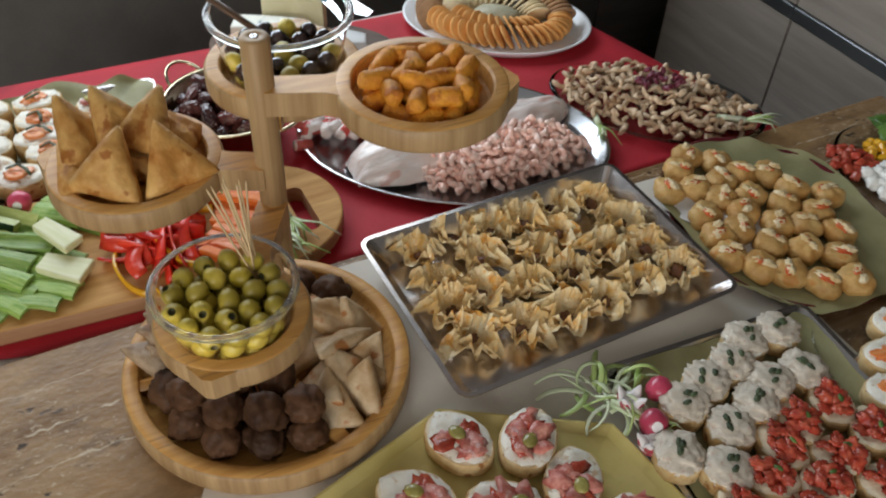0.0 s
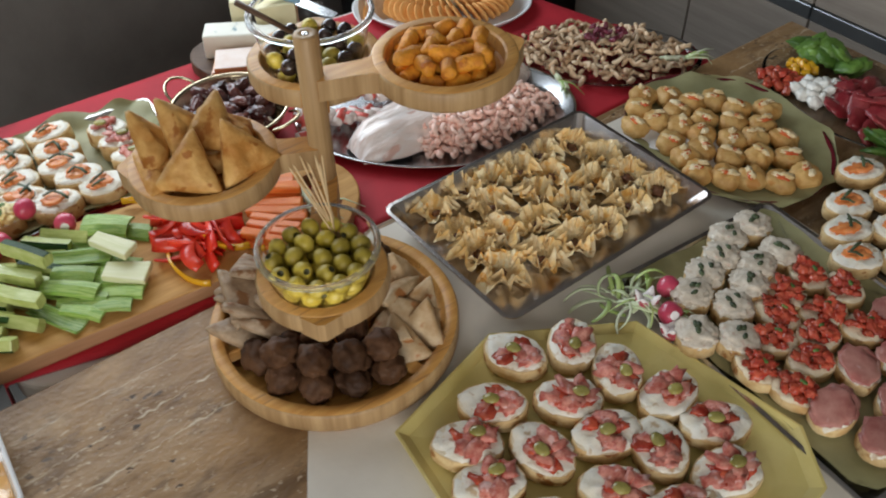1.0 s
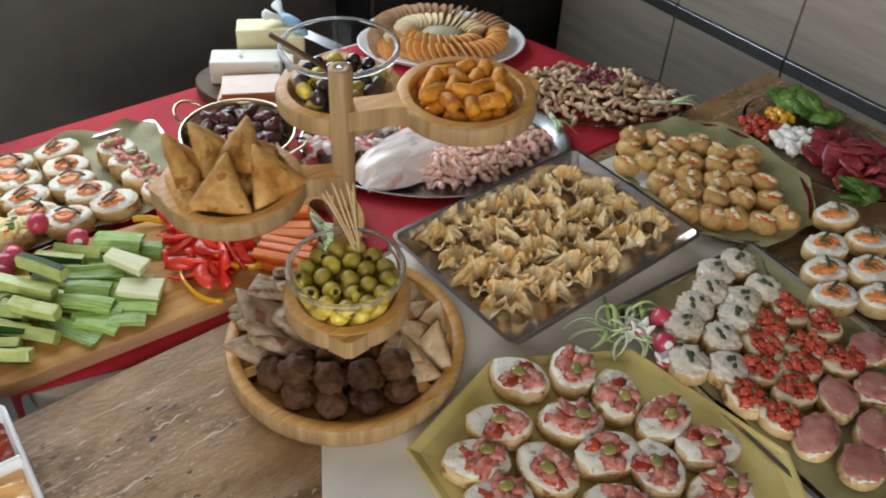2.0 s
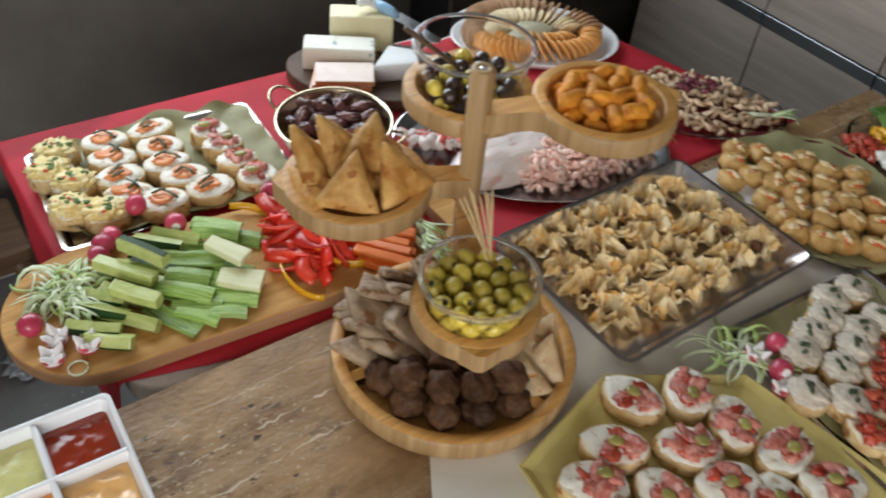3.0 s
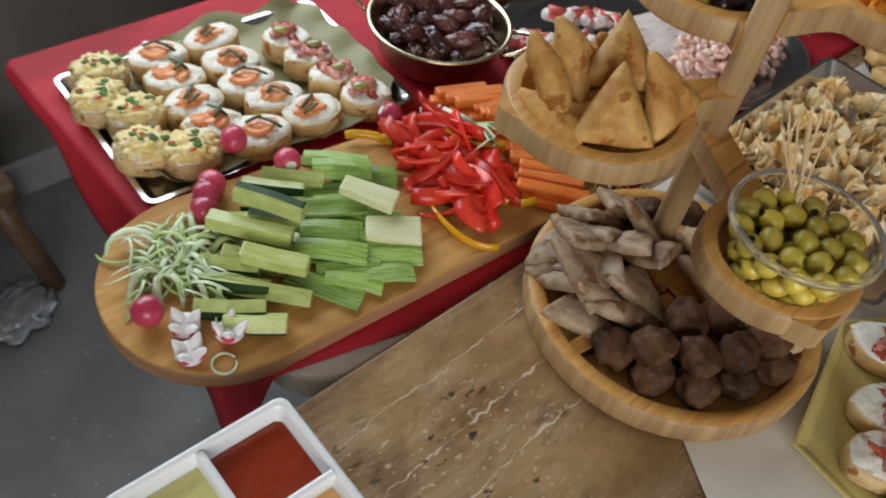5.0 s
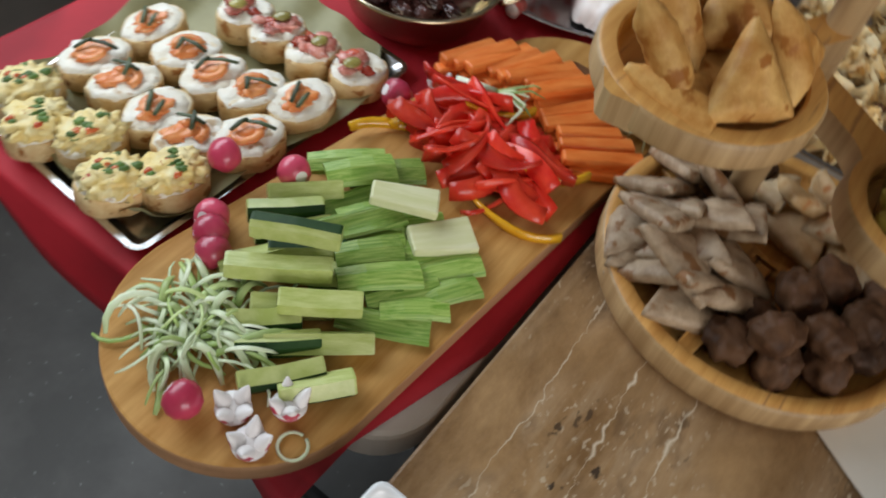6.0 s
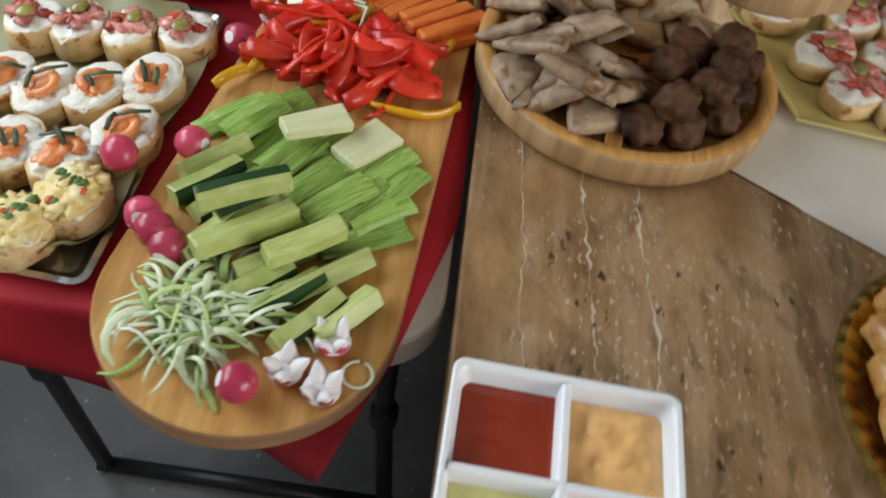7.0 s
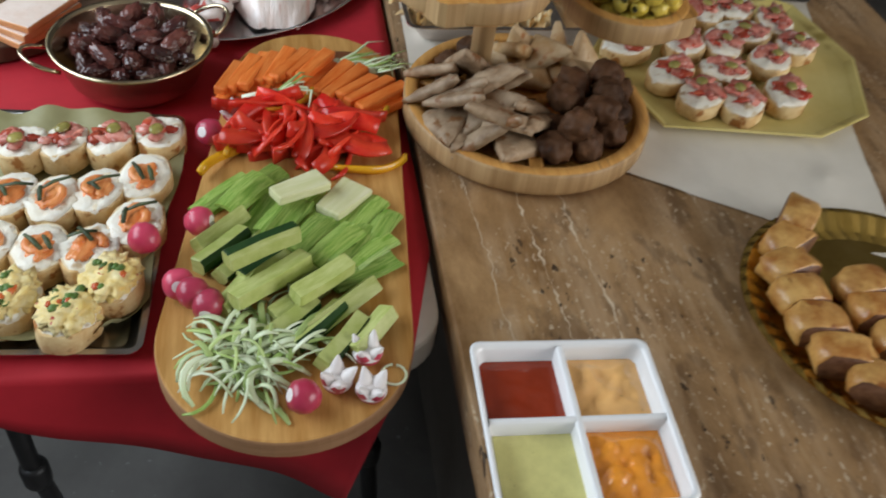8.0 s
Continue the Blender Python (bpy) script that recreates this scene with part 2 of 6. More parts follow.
def prism(bm, outline, z0, z1, bevel=0.0, segs=2, top_mat=0, hole=None):
    """An outline raised from z0 to z1, its rims rounded; the top face may have a material of its own."""
    n = len(outline)
    cx, cy = sum(p[0] for p in outline) / n, sum(p[1] for p in outline) / n

    def ring(z, d):
        out = []
        for x, y in outline:
            k = math.hypot(x - cx, y - cy)
            s = 1 - d / k if k else 1
            out.append(bm.verts.new((cx + (x - cx) * s, cy + (y - cy) * s, z)))
        return out
    steps = [(z0, bevel), (z0 + bevel, 0), (z1 - bevel, 0), (z1, bevel)] if bevel else [(z0, 0), (z1, 0)]
    if bevel and segs > 1:
        steps.insert(3, (z1 - bevel * 0.3, bevel * 0.3))
    rings = [ring(*s) for s in steps]
    for p, q in zip(rings, rings[1:]):
        for i in range(n):
            bm.faces.new((p[i], p[(i + 1) % n], q[(i + 1) % n], q[i]))
    bm.faces.new(rings[0][::-1])
    f = bm.faces.new(rings[-1])
    f.material_index = top_mat
    return bm


def tube(bm, pts, radii, seg=8, flat=1.0, cap=True):
    """A tube along points; flat squeezes it across."""
    pts = [Vector(p) for p in pts]
    if not isinstance(radii, (list, tuple)):
        radii = [radii] * len(pts)
    rings, up = [], None
    for i, p in enumerate(pts):
        d = (pts[min(i + 1, len(pts) - 1)] - pts[max(i - 1, 0)]).normalized()
        if up is None:
            up = Vector((0, 0, 1)) if abs(d.z) < 0.9 else Vector((1, 0, 0))
        side = d.cross(up).normalized()
        up = side.cross(d).normalized()
        rings.append([bm.verts.new(p + side * math.cos(2 * math.pi * k / seg) * radii[i] + up * math.sin(2 * math.pi * k / seg) * radii[i] * flat) for k in range(seg)])
    for p, q in zip(rings, rings[1:]):
        for k in range(seg):
            bm.faces.new((p[k], p[(k + 1) % seg], q[(k + 1) % seg], q[k]))
    if cap:
        bm.faces.new(rings[0][::-1])
        bm.faces.new(rings[-1])
    bmesh.ops.recalc_face_normals(bm, faces=bm.faces)
    return bm


def blob(bm, r, scale=(1, 1, 1), amp=0.12, freq=2.0, seed=0.0, sub=3, at=(0, 0, 0)):
    made = bmesh.ops.create_icosphere(bm, subdivisions=sub, radius=1)
    for v in made["verts"]:
        c = v.co.copy()
        k = 1 + amp * (noise.noise(c * freq + Vector((seed, seed * 1.7, -seed))) + 0.5 * noise.noise(c * freq * 2.3 + Vector((seed, 3, seed))))
        v.co = Vector((c.x * scale[0], c.y * scale[1], c.z * scale[2])) * r * k + Vector(at)
    return bm


def oval(rx, ry, n=28, wob=0.05, seed=0):
    return [((rx * (1 + wob * noise.noise((2 * math.cos(a), 2 * math.sin(a), seed)))) * math.cos(a),
             (ry * (1 + wob * noise.noise((2 * math.cos(a), 2 * math.sin(a), seed + 9)))) * math.sin(a)) for a in (2 * math.pi * i / n for i in range(n))]


def spin(deg, x=0.0, y=0.0, z=0.0, tx=0.0, ty=0.0):
    return pose(x, y, z, tx, ty, deg)


rnd = random.Random(7)
jit = lambda a: rnd.uniform(-a, a)

# ---- the room ----
NORTH, EAST, WEST, SOUTH, HIGH = 1.16, 2.85, -2.6, -2.5, 2.6


def slab(name, boxes, material, label="", category=""):
    bm = bmesh.new()
    for b in boxes:
        box(bm, *b)
    return tagged(part(name, bm, material, smooth=False), label, category, kind="structure")


slab("floor", [(WEST - 0.2, SOUTH - 0.2, -0.1, EAST + 0.2, NORTH + 0.2, 0)], CONCRETE, "dark grey polished concrete floor", "floor")
slab("ceiling", [(WEST - 0.2, SOUTH - 0.2, HIGH, EAST + 0.2, NORTH + 0.2, HIGH + 0.1)], PLASTER, "pale plastered ceiling", "ceiling")
slab("wall_north", [(WEST, NORTH, 0, EAST, NORTH + 0.2, 1.12), (WEST, NORTH, 1.12, -0.3, NORTH + 0.2, 1.93), (1.8, NORTH, 1.12, EAST, NORTH + 0.2, 1.93),
                    (WEST, NORTH, 1.93, EAST, NORTH + 0.2, HIGH)], DARK_WALL, "dark grey painted wall with a window high up", "wall")
slab("wall_east", [(EAST, SOUTH, 0, EAST + 0.2, NORTH, HIGH)], DARK_WALL, "dark grey painted wall behind the cabinets", "wall")
slab("wall_south", [(WEST, SOUTH - 0.2, 0, EAST, SOUTH, 0.85), (WEST, SOUTH - 0.2, 0.85, -2.3, SOUTH, 2.4), (0.0, SOUTH - 0.2, 0.85, EAST, SOUTH, 2.4),
                    (WEST, SOUTH - 0.2, 2.4, EAST, SOUTH, HIGH)], PLASTER, "pale plastered wall with an assumed window for fill light", "wall")
slab("wall_west", [(WEST - 0.2, SOUTH, 0, WEST, NORTH, HIGH)], PLASTER, "pale plastered wall", "wall")
slab("baseboard", [(WEST, NORTH - 0.018, 0.0, 1.9, NORTH - 0.001, 0.085)], SKIRTING, "pale grey skirting board", "baseboard")


def window_frame(name, a, b, y):
    bm = bmesh.new()
    (u0, z0), (u1, z1) = a, b
    w, d = 0.05, 0.06
    for p0, q0, p1, q1 in ((u0, z0, u1, z0 + w), (u0, z1 - w, u1, z1), (u0, z0 + w, u0 + w, z1 - w), (u1 - w, z0 + w, u1, z1 - w),
                           ((u0 + u1) / 2 - w / 2, z0 + w, (u0 + u1) / 2 + w / 2, z1 - w)):
        box(bm, p0, y, q0, p1, y + d, q1, 0.004)
    return tagged(part(name, bm, WHITE_PLASTIC, smooth=False), "white window frame high in the wall", "window", kind="structure")


window_frame("window_1", (-0.3, 1.12), (1.8, 1.93), NORTH + 0.12)
# this south frame is assumed and unseen, it goes with the fill light
window_frame("window_2", (-2.3, 0.85), (0.0, 2.4), SOUTH - 0.16)


def cabinet(y0, y1, name="drawer_cabinet"):
    t = thing(name, "pale wood-grain drawer cabinet with an aluminium grip strip", "cabinet", pose(2.0, 0, 0), "cabinets along the wall")
    bm = bmesh.new()
    box(bm, 0.02, y0, 0.08, 0.6, y1, 0.90)
    part("body", bm, DARK_WALL, t, smooth=False)
    for z0, z1 in ((0.09, 0.586), (0.624, 0.895)):
        bm = bmesh.new()
        box(bm, 0.0, y0 + 0.0025, z0, 0.019, y1 - 0.0025, z1, 0.0015, 1)
        part("drawer_front", bm, CABINET, t, smooth=False)
    bm = bmesh.new()
    box(bm, -0.004, y0 + 0.001, 0.588, 0.018, y1 - 0.001, 0.622, 0.003, 2)
    part("grip_strip", bm, ALU, t, "aluminium grip strip", smooth=False)
    bm = bmesh.new()
    box(bm, 0.06, y0, 0.0, 0.6, y1, 0.079)
    part("plinth", bm, BLACK, t, smooth=False)


for y0, y1 in ((0.474, 0.888), (0.134, 0.474), (-0.206, 0.134), (-0.546, -0.206), (-0.886, -0.546), (-1.226, -0.886)):
    cabinet(y0, y1)
bm = bmesh.new()
box(bm, 1.98, -1.226, 0.902, 2.62, 0.892, 0.94, 0.004)
tagged(part("worktop", bm, BLACK, smooth=False), "dark worktop lying on the drawer cabinets", "worktop")

# tall dark cupboard beside the drawers
tc = thing("tall_cupboard", "tall dark brown cupboard standing against the wall", "cupboard")
CUPBOARD = mat("dark_brown_laminate", (0.050, 0.042, 0.036), (0.072, 0.060, 0.051), 0.45, scale=4, stretch=(1, 1, 8), bump=0.05)
bm = bmesh.new()
box(bm, 1.362, 0.99, 0.0, 2.30, NORTH - 0.002, 2.1, 0.002, 1)
part("body", bm, BLACK, tc, smooth=False)
for x0, x1 in ((1.365, 1.828), (1.832, 2.297)):
    bm = bmesh.new()
    box(bm, x0, 0.968, 0.06, x1, 0.988, 2.095, 0.002, 1)
    door = part("door", bm, CUPBOARD, tc, smooth=False)

# ---- stone table ----
st = thing("stone_table", "brown travertine-topped island table", "table")
bm = bmesh.new()
LX, LY = 1.69, 0.84
box(bm, 0, -LY, 0.70, LX, 0, 0.75, 0.003, 2)
part("tabletop", bm, STONE, st, "brown veined travertine slab", smooth=False)
bm = bmesh.new()
box(bm, 0.12, -LY + 0.12, 0.0, LX - 0.1, -0.1, 0.699, 0.004)
part("base", bm, DARK_WALL, st, smooth=False)

# ---- folding table with its red cloth ----
TZ = 0.738
ft = thing("folding_table", "white plastic folding table with black tube legs", "table")
bm = bmesh.new()


def rounded(x0, y0, x1, y1, r, n=6):
    pts = []
    for cx, cy, a0 in ((x1 - r, y1 - r, 0), (x0 + r, y1 - r, 90), (x0 + r, y0 + r, 180), (x1 - r, y0 + r, 270)):
        for i in range(n + 1):
            a = radians(a0 + 90 * i / n)
            pts.append((cx + r * math.cos(a), cy + r * math.sin(a)))
    return pts


top = [(x - (0.245 * y - 0.006) * max(0.0, (x - 0.206) / 1.254), y) for x, y in rounded(0.206, 0.008, 1.460, 0.606, 0.06, 8)]
prism(bm, top, TZ - 0.045, TZ - 0.003, 0.006)
part("tabletop", bm, WHITE_PLASTIC, ft, "white moulded plastic top", smooth=False)
for x in (0.372, 1.18):
    for y, foot in ((0.052, 0.030), (0.502, 0.468)):
        bm = bmesh.new()
        tube(bm, [(x, y, TZ - 0.05), (x, y, 0.34), (x, foot, 0.013)], 0.0125, 12)
        leg = part("leg", bm, BLACK, ft)
        bm = bmesh.new()
        lathe(bm, [(0, 0.285), (0.016, 0.285), (0.019, 0.292), (0.019, 0.322), (0.016, 0.330), (0, 0.330)], 16, centre=(x, y - 0.002))
        part("collar", bm, BLACK, leg)
    bm = bmesh.new()
    tube(bm, [(x, 0.018, 0.0135), (x, 0.480, 0.0135)], 0.0125, 12)
    part("crossbar", bm, BLACK, ft)


def cloth_edge(x):
    """The cloth's edge on the stone table's side; near the corner it is drawn back."""
    return 0.046 - (x - 0.19) * 0.26 if x < 0.34 else 0.006


bm = bmesh.new()
NX, NY = 64, 36
grid = []
X0, X1, Y1 = 0.199, 1.468, 0.614
for i in range(NX + 1):
    row = []
    for j in range(NY + 1):
        x = X0 + (X1 - X0) * i / NX
        y0 = cloth_edge(x)
        y = y0 + (Y1 - 0.03 * i / NX - y0) * j / NY
        x -= (0.245 * y - 0.006) * i / NX
        row.append(bm.verts.new((x, y, TZ + 0.0012 * noise.noise((x * 7, y * 9, 1)))))
    grid.append(row)
for i in range(NX):
    for j in range(NY):
        bm.faces.new((grid[i][j], grid[i + 1][j], grid[i + 1][j + 1], grid[i][j + 1]))


def hang(edge, drop, push):
    """Hangs the cloth down from a row of its edge."""
    prev = edge
    for s in (0.03, 0.12, 0.3, 0.5, 0.75, 1.0):
        row = []
        for k, v in enumerate(edge):
            f = k / (len(edge) - 1)
            fold = 0.004 * math.sin(f * 11 + 1) * s + 0.002 * math.sin(f * 23) * s
            row.append(bm.verts.new((v.co.x + push[0] * (0.004 + 0.01 * s + fold), v.co.y + push[1] * (0.004 + 0.01 * s + fold) - push[0] * 0.060 * s * max(0.0, 1 - 3 * f) ** 2, TZ - drop(f) * s)))
        for k in range(len(edge) - 1):
            bm.faces.new((prev[k], prev[k + 1], row[k + 1], row[k]))
        prev = row


hang(grid[0], lambda f: max(0.015, 0.232 - 0.275 * f), (-1, 0))
hang([r[-1] for r in grid], lambda f: 0.015 + 0.135 * f, (0, 1))
hang(grid[-1], lambda f: 0.16, (1, 0))
bmesh.ops.recalc_face_normals(bm, faces=bm.faces)
red = tagged(part("tablecloth", bm, CLOTH), "red cloth lying over the folding table, hanging down at its end", "tablecloth")
sol = red.modifiers.new("thickness", "SOLIDIFY")
sol.thickness, sol.offset = 0.001, 1

# ---- paper under the plates ----
bm = bmesh.new()
NX, NY = 120, 90
for i in range(NX + 1):
    for j in range(NY + 1):
        u, v = i / NX, j / NY
        near = Vector((0.285, -0.54)).lerp(Vector((0.605, -0.01)), v)
        far = Vector((1.20, -0.80)).lerp(Vector((1.22, -0.03)), v)
        p = near.lerp(far, u)
        z = 0.7515 + 0.0025 * abs(noise.noise((p.x * 9, p.y * 9, 4))) + 0.010 * max(0, noise.noise((p.x * 6, p.y * 5, 2)) - 0.15) * (1 if 0.03 < u < 0.97 and v < 0.12 else 0.1)
        z += 0.0045 * max(0.0, 1 - 9 * abs(noise.noise((p.x * 7, p.y * 6, 11)))) * max(0.0, 1 - u / 0.4) * max(0.0, 1 - v / 0.6)
        bm.verts.new((p.x, p.y, z))
bm.verts.ensure_lookup_table()
for i in range(NX):
    for j in range(NY):
        a = i * (NY + 1) + j
        bm.faces.new([bm.verts[k] for k in (a, a + NY + 1, a + NY + 2, a + 1)])
tagged(part("table_paper", bm, PAPER), "creased off-white paper sheet lying on the stone table", "paper")

# ---- stool by the wall ----
sl = thing("stool", "worn dark wooden stool standing by the wall", "stool")
bm = bmesh.new()
prism(bm, rounded(-0.096, 0.850, 0.216, 1.048, 0.015, 3), 0.278, 0.312, 0.005)
part("seat", bm, OLD_WOOD, sl, smooth=False)
for x, y, dx, dy in ((-0.066, 0.880, -0.050, 0.0), (0.182, 0.880, 0.055, 0.0), (-0.066, 1.018, -0.050, 0.045), (0.182, 1.018, 0.055, 0.045)):
    bm = bmesh.new()
    tube(bm, [(x, y, 0.279), (x + dx * 0.5, y + dy * 0.5, 0.14), (x + dx, y + dy, 0.0)], [0.019, 0.0225, 0.020], 10)
    part("leg", bm, OLD_WOOD, sl)
bm = bmesh.new()
box(bm, -0.06, 0.873, 0.240, 0.175, 0.889, 0.277, 0.003)
part("rail", bm, OLD_WOOD, sl, smooth=False)


# ---- wooden serving stand ----
PX, PY, POST_TOP = 0.607, -0.087, 1.143
stand = thing("serving_stand", "bamboo serving stand with a round base plate and four swivel trays", "serving stand")
bm = bmesh.new()
R = 0.157
lathe(bm, [(0, 0.7545), (R - 0.010, 0.7545), (R - 0.002, 0.758), (R, 0.763), (R, 0.785), (R - 0.002, 0.788), (R - 0.0165, 0.788), (R - 0.018, 0.786),
           (R - 0.0195, 0.780), (R - 0.0235, 0.7740), (0, 0.7735)], 72, centre=(0.565, -0.145))
for f in bm.faces:
    if abs(f.normal.z) < 0.6 and (f.calc_center_median() - Vector((0.565, -0.145, 0.78))).length > R - 0.006:
        f.material_index = 1
base = part("base_plate", bm, [BAMBOO, BAMBOO_END], stand)
for a in (70, 172, 285):
    bm = bmesh.new()
    m = pose(0.565, -0.145, 0, 0, 0, a)
    box(bm, 0.0, -0.009, 0.764, R - 0.014, 0.009, 0.784, 0.003, 2, m)
    part("divider", bm, BAMBOO, base)
bm = bmesh.new()
lathe(bm, [(0, 0.764), (0.0138, 0.764), (0.0138, POST_TOP - 0.002), (0.0125, POST_TOP), (0.004, POST_TOP), (0.004, POST_TOP - 0.004), (0, POST_TOP - 0.004)], 28, centre=(PX, PY))
post = part("post", bm, BAMBOO_END, stand)
bm = bmesh.new()
lathe(bm, [(0, POST_TOP - 0.003), (0.0036, POST_TOP - 0.003), (0.0036, POST_TOP + 0.0005), (0.0016, POST_TOP + 0.0005), (0, POST_TOP - 0.001)], 12, centre=(PX, PY))
part("screw", bm, STEEL, post, "steel screw end")
TRAYS = {"olive": (0.523, -0.221, 0.956), "pastry": (0.488, -0.029, 1.004), "dark_olive": (0.654, -0.009, 1.066), "nugget": (0.749, -0.139, 1.093)}
TH = 0.027
RADII = {"olive": 0.071, "pastry": 0.086, "dark_olive": 0.080, "nugget": 0.084}


def swivel_tray(cx, cy, z, TR):
    d = Vector((cx - PX, cy - PY))
    ang = math.degrees(math.atan2(d.y, d.x))
    bm = bmesh.new()
    lathe(bm, [(0, z - TH), (TR - 0.005, z - TH), (TR - 0.001, z - TH + 0.003), (TR, z - TH + 0.006), (TR, z - 0.004), (TR - 0.002, z - 0.001), (TR - 0.004, z),
               (TR - 0.0145, z), (TR - 0.0165, z - 0.002), (TR - 0.0175, z - 0.018), (TR - 0.0205, z - 0.021), (0, z - 0.021)], 64)
    for f in bm.faces:
        c = f.calc_center_median()
        if abs(f.normal.z) < 0.6 and math.hypot(c.x, c.y) > TR - 0.004:
            f.material_index = 1
    bm.transform(pose(cx, cy, 0, 0, 0, ang))
    ob = part("swivel_tray", bm, [BAMBOO, BAMBOO_END], stand)
    ob.data.set_sharp_from_angle(angle=radians(40))
    # the neck flares from the post into the ring
    bm = bmesh.new()
    L = d.length
    half = lambda s: 0.0150 + 0.014 * max(0.0, (s - 0.6) / 0.4) ** 2.2
    top, bot = [], []
    n = 10
    for i in range(n + 1):
        s = i / n
        x = -L + 0.004 + (L - TR + 0.012) * s
        for side in (1, -1):
            top.append(bm.verts.new((x, side * half(s), z - 0.0006)))
            bot.append(bm.verts.new((x, side * half(s), z - TH + 0.0006)))
    for i in range(n):
        a, b, c, e = 2 * i, 2 * i + 1, 2 * i + 3, 2 * i + 2
        bm.faces.new((top[a], top[b], top[c], top[e]))
        bm.faces.new((bot[a], bot[e], bot[c], bot[b]))
        for f in (bm.faces.new((top[a], top[e], bot[e], bot[a])), bm.faces.new((top[b], bot[b], bot[c], top[c]))):
            f.material_index = 1
    bm.faces.new((top[0], bot[0], bot[1], top[1]))
    bm.faces.new((top[-1], bot[-1], bot[-2], top[-2]))
    bmesh.ops.recalc_face_normals(bm, faces=bm.faces)
    bm.transform(pose(cx, cy, 0, 0, 0, ang))
    part("neck", bm, [BAMBOO, BAMBOO_END], ob, smooth=False)
    # the small grip at the far side
    bm = bmesh.new()
    tip = [(TR - 0.004, 0.022), (TR + 0.0085, 0.004), (TR + 0.0085, -0.004), (TR - 0.004, -0.022)]
    t0 = [bm.verts.new((x, y, z - 0.0012)) for x, y in tip]
    t1 = [bm.verts.new((x, y, z - TH + 0.0012)) for x, y in tip]
    bm.faces.new(t0)
    bm.faces.new(t1[::-1])
    for i in range(4):
        f = bm.faces.new((t0[i], t0[(i + 1) % 4], t1[(i + 1) % 4], t1[i]))
        f.material_index = 1
    bmesh.ops.recalc_face_normals(bm, faces=bm.faces)
    bm.transform(pose(cx, cy, 0, 0, 0, ang))
    part("grip", bm, [BAMBOO, BAMBOO_END], ob, smooth=False)
    return ob


for k, c in TRAYS.items():
    swivel_tray(*c, RADII[k])


# cloudy cup lip, its white tone standing in for the rim's bright reflection
LIP = mat("whitened_cloudy_plastic", (0.86, 0.88, 0.88), (0.90, 0.92, 0.92), 0.15, trans=0.92, ior=1.3, scale=30)


def plastic_cup(cx, cy, z, r0, r1, h, label):
    bm = bmesh.new()
    w = 0.0011
    lathe(bm, [(0, z), (r0 - 0.003, z), (r0, z + 0.003), (r1 - 0.003, z + h - 0.006), (r1 - 0.002, z + h - 0.004), (r1, z + h - 0.003), (r1, z + h), (r1 - 0.0055, z + h),
               (r1 - 0.006, z + h - 0.003), (r0 - w, z + 0.004), (r0 - 0.004, z + w), (0, z + w)], 64, centre=(cx, cy))
    ob = tagged(part("plastic_cup", bm, CLEAR), label, "cup", "plastic cups")
    ob.visible_shadow = False
    bm = bmesh.new()
    lathe(bm, [(r1 - 0.0045, z + h + 0.0004), (r1 - 0.001, z + h + 0.0016), (r1 + 0.0012, z + h + 0.0002), (r1 + 0.0012, z + h - 0.0034), (r1 + 0.0002, z + h - 0.0034), (r1 + 0.0002, z + h + 0.0001), (r1 - 0.0045, z + h + 0.0004)], 64, centre=(cx, cy))
    part("lip", bm, LIP, ob, "cloudy rolled lip, whitened for its bright reflection")
    return ob


OC = TRAYS["olive"]
DC = TRAYS["dark_olive"]
plastic_cup(OC[0] - 0.004, OC[1] - 0.006, OC[2] - 0.0205, 0.047, 0.0635, 0.062, "clear plastic cup of green olives standing in a stand tray")
plastic_cup(DC[0], DC[1] - 0.002, DC[2] - 0.0205, 0.054, 0.072, 0.076, "clear plastic cup of mixed olives standing in a stand tray")

# ---- cutting board with a slotted handle ----
bm = bmesh.new()
c1, r1, c2, r2 = Vector((0.213, 0.163)), 0.119, Vector((0.645, 0.116)), 0.104
ax = c2 - c1
base_a = math.atan2(ax.y, ax.x)
off = math.acos((r1 - r2) / ax.length)
outline = []
for i in range(33):
    a = base_a + off + (2 * math.pi - 2 * off) * i / 32
    outline.append((c1.x + r1 * math.cos(a), c1.y + r1 * math.sin(a)))
for i in range(25):
    a = base_a - off + 2 * off * i / 24
    outline.append((c2.x + r2 * math.cos(a), c2.y + r2 * math.sin(a)))
prism(bm, outline, TZ + 0.002, 0.764, 0.003)
bm.normal_update()
for f in bm.faces:
    if abs(f.normal.z) < 0.5:
        f.material_index = 1
board = tagged(part("cutting_board", bm, [BEECH, BEECH_END], smooth=False), "long rounded beech cutting board covered with cut vegetables", "cutting board")
bm = bmesh.new()
slot = [(0.692 + 0.013 * math.cos(a) , 0.103 + (0.034 if math.sin(a) > 0 else -0.034) + 0.013 * math.sin(a)) for a in (2 * math.pi * i / 24 for i in range(24))]
prism(bm, slot, 0.70, 0.80)
cutter = part("handle_slot", bm, BEECH_END, smooth=False)
bo = board.modifiers.new("slot", "BOOLEAN")
bo.object, bo.operation, bo.solver = cutter, "DIFFERENCE", "EXACT"
dg = bpy.context.evaluated_depsgraph_get()
cut = bpy.data.meshes.new_from_object(board.evaluated_get(dg))
board.modifiers.clear()
board.data = cut
bpy.data.objects.remove(cutter)


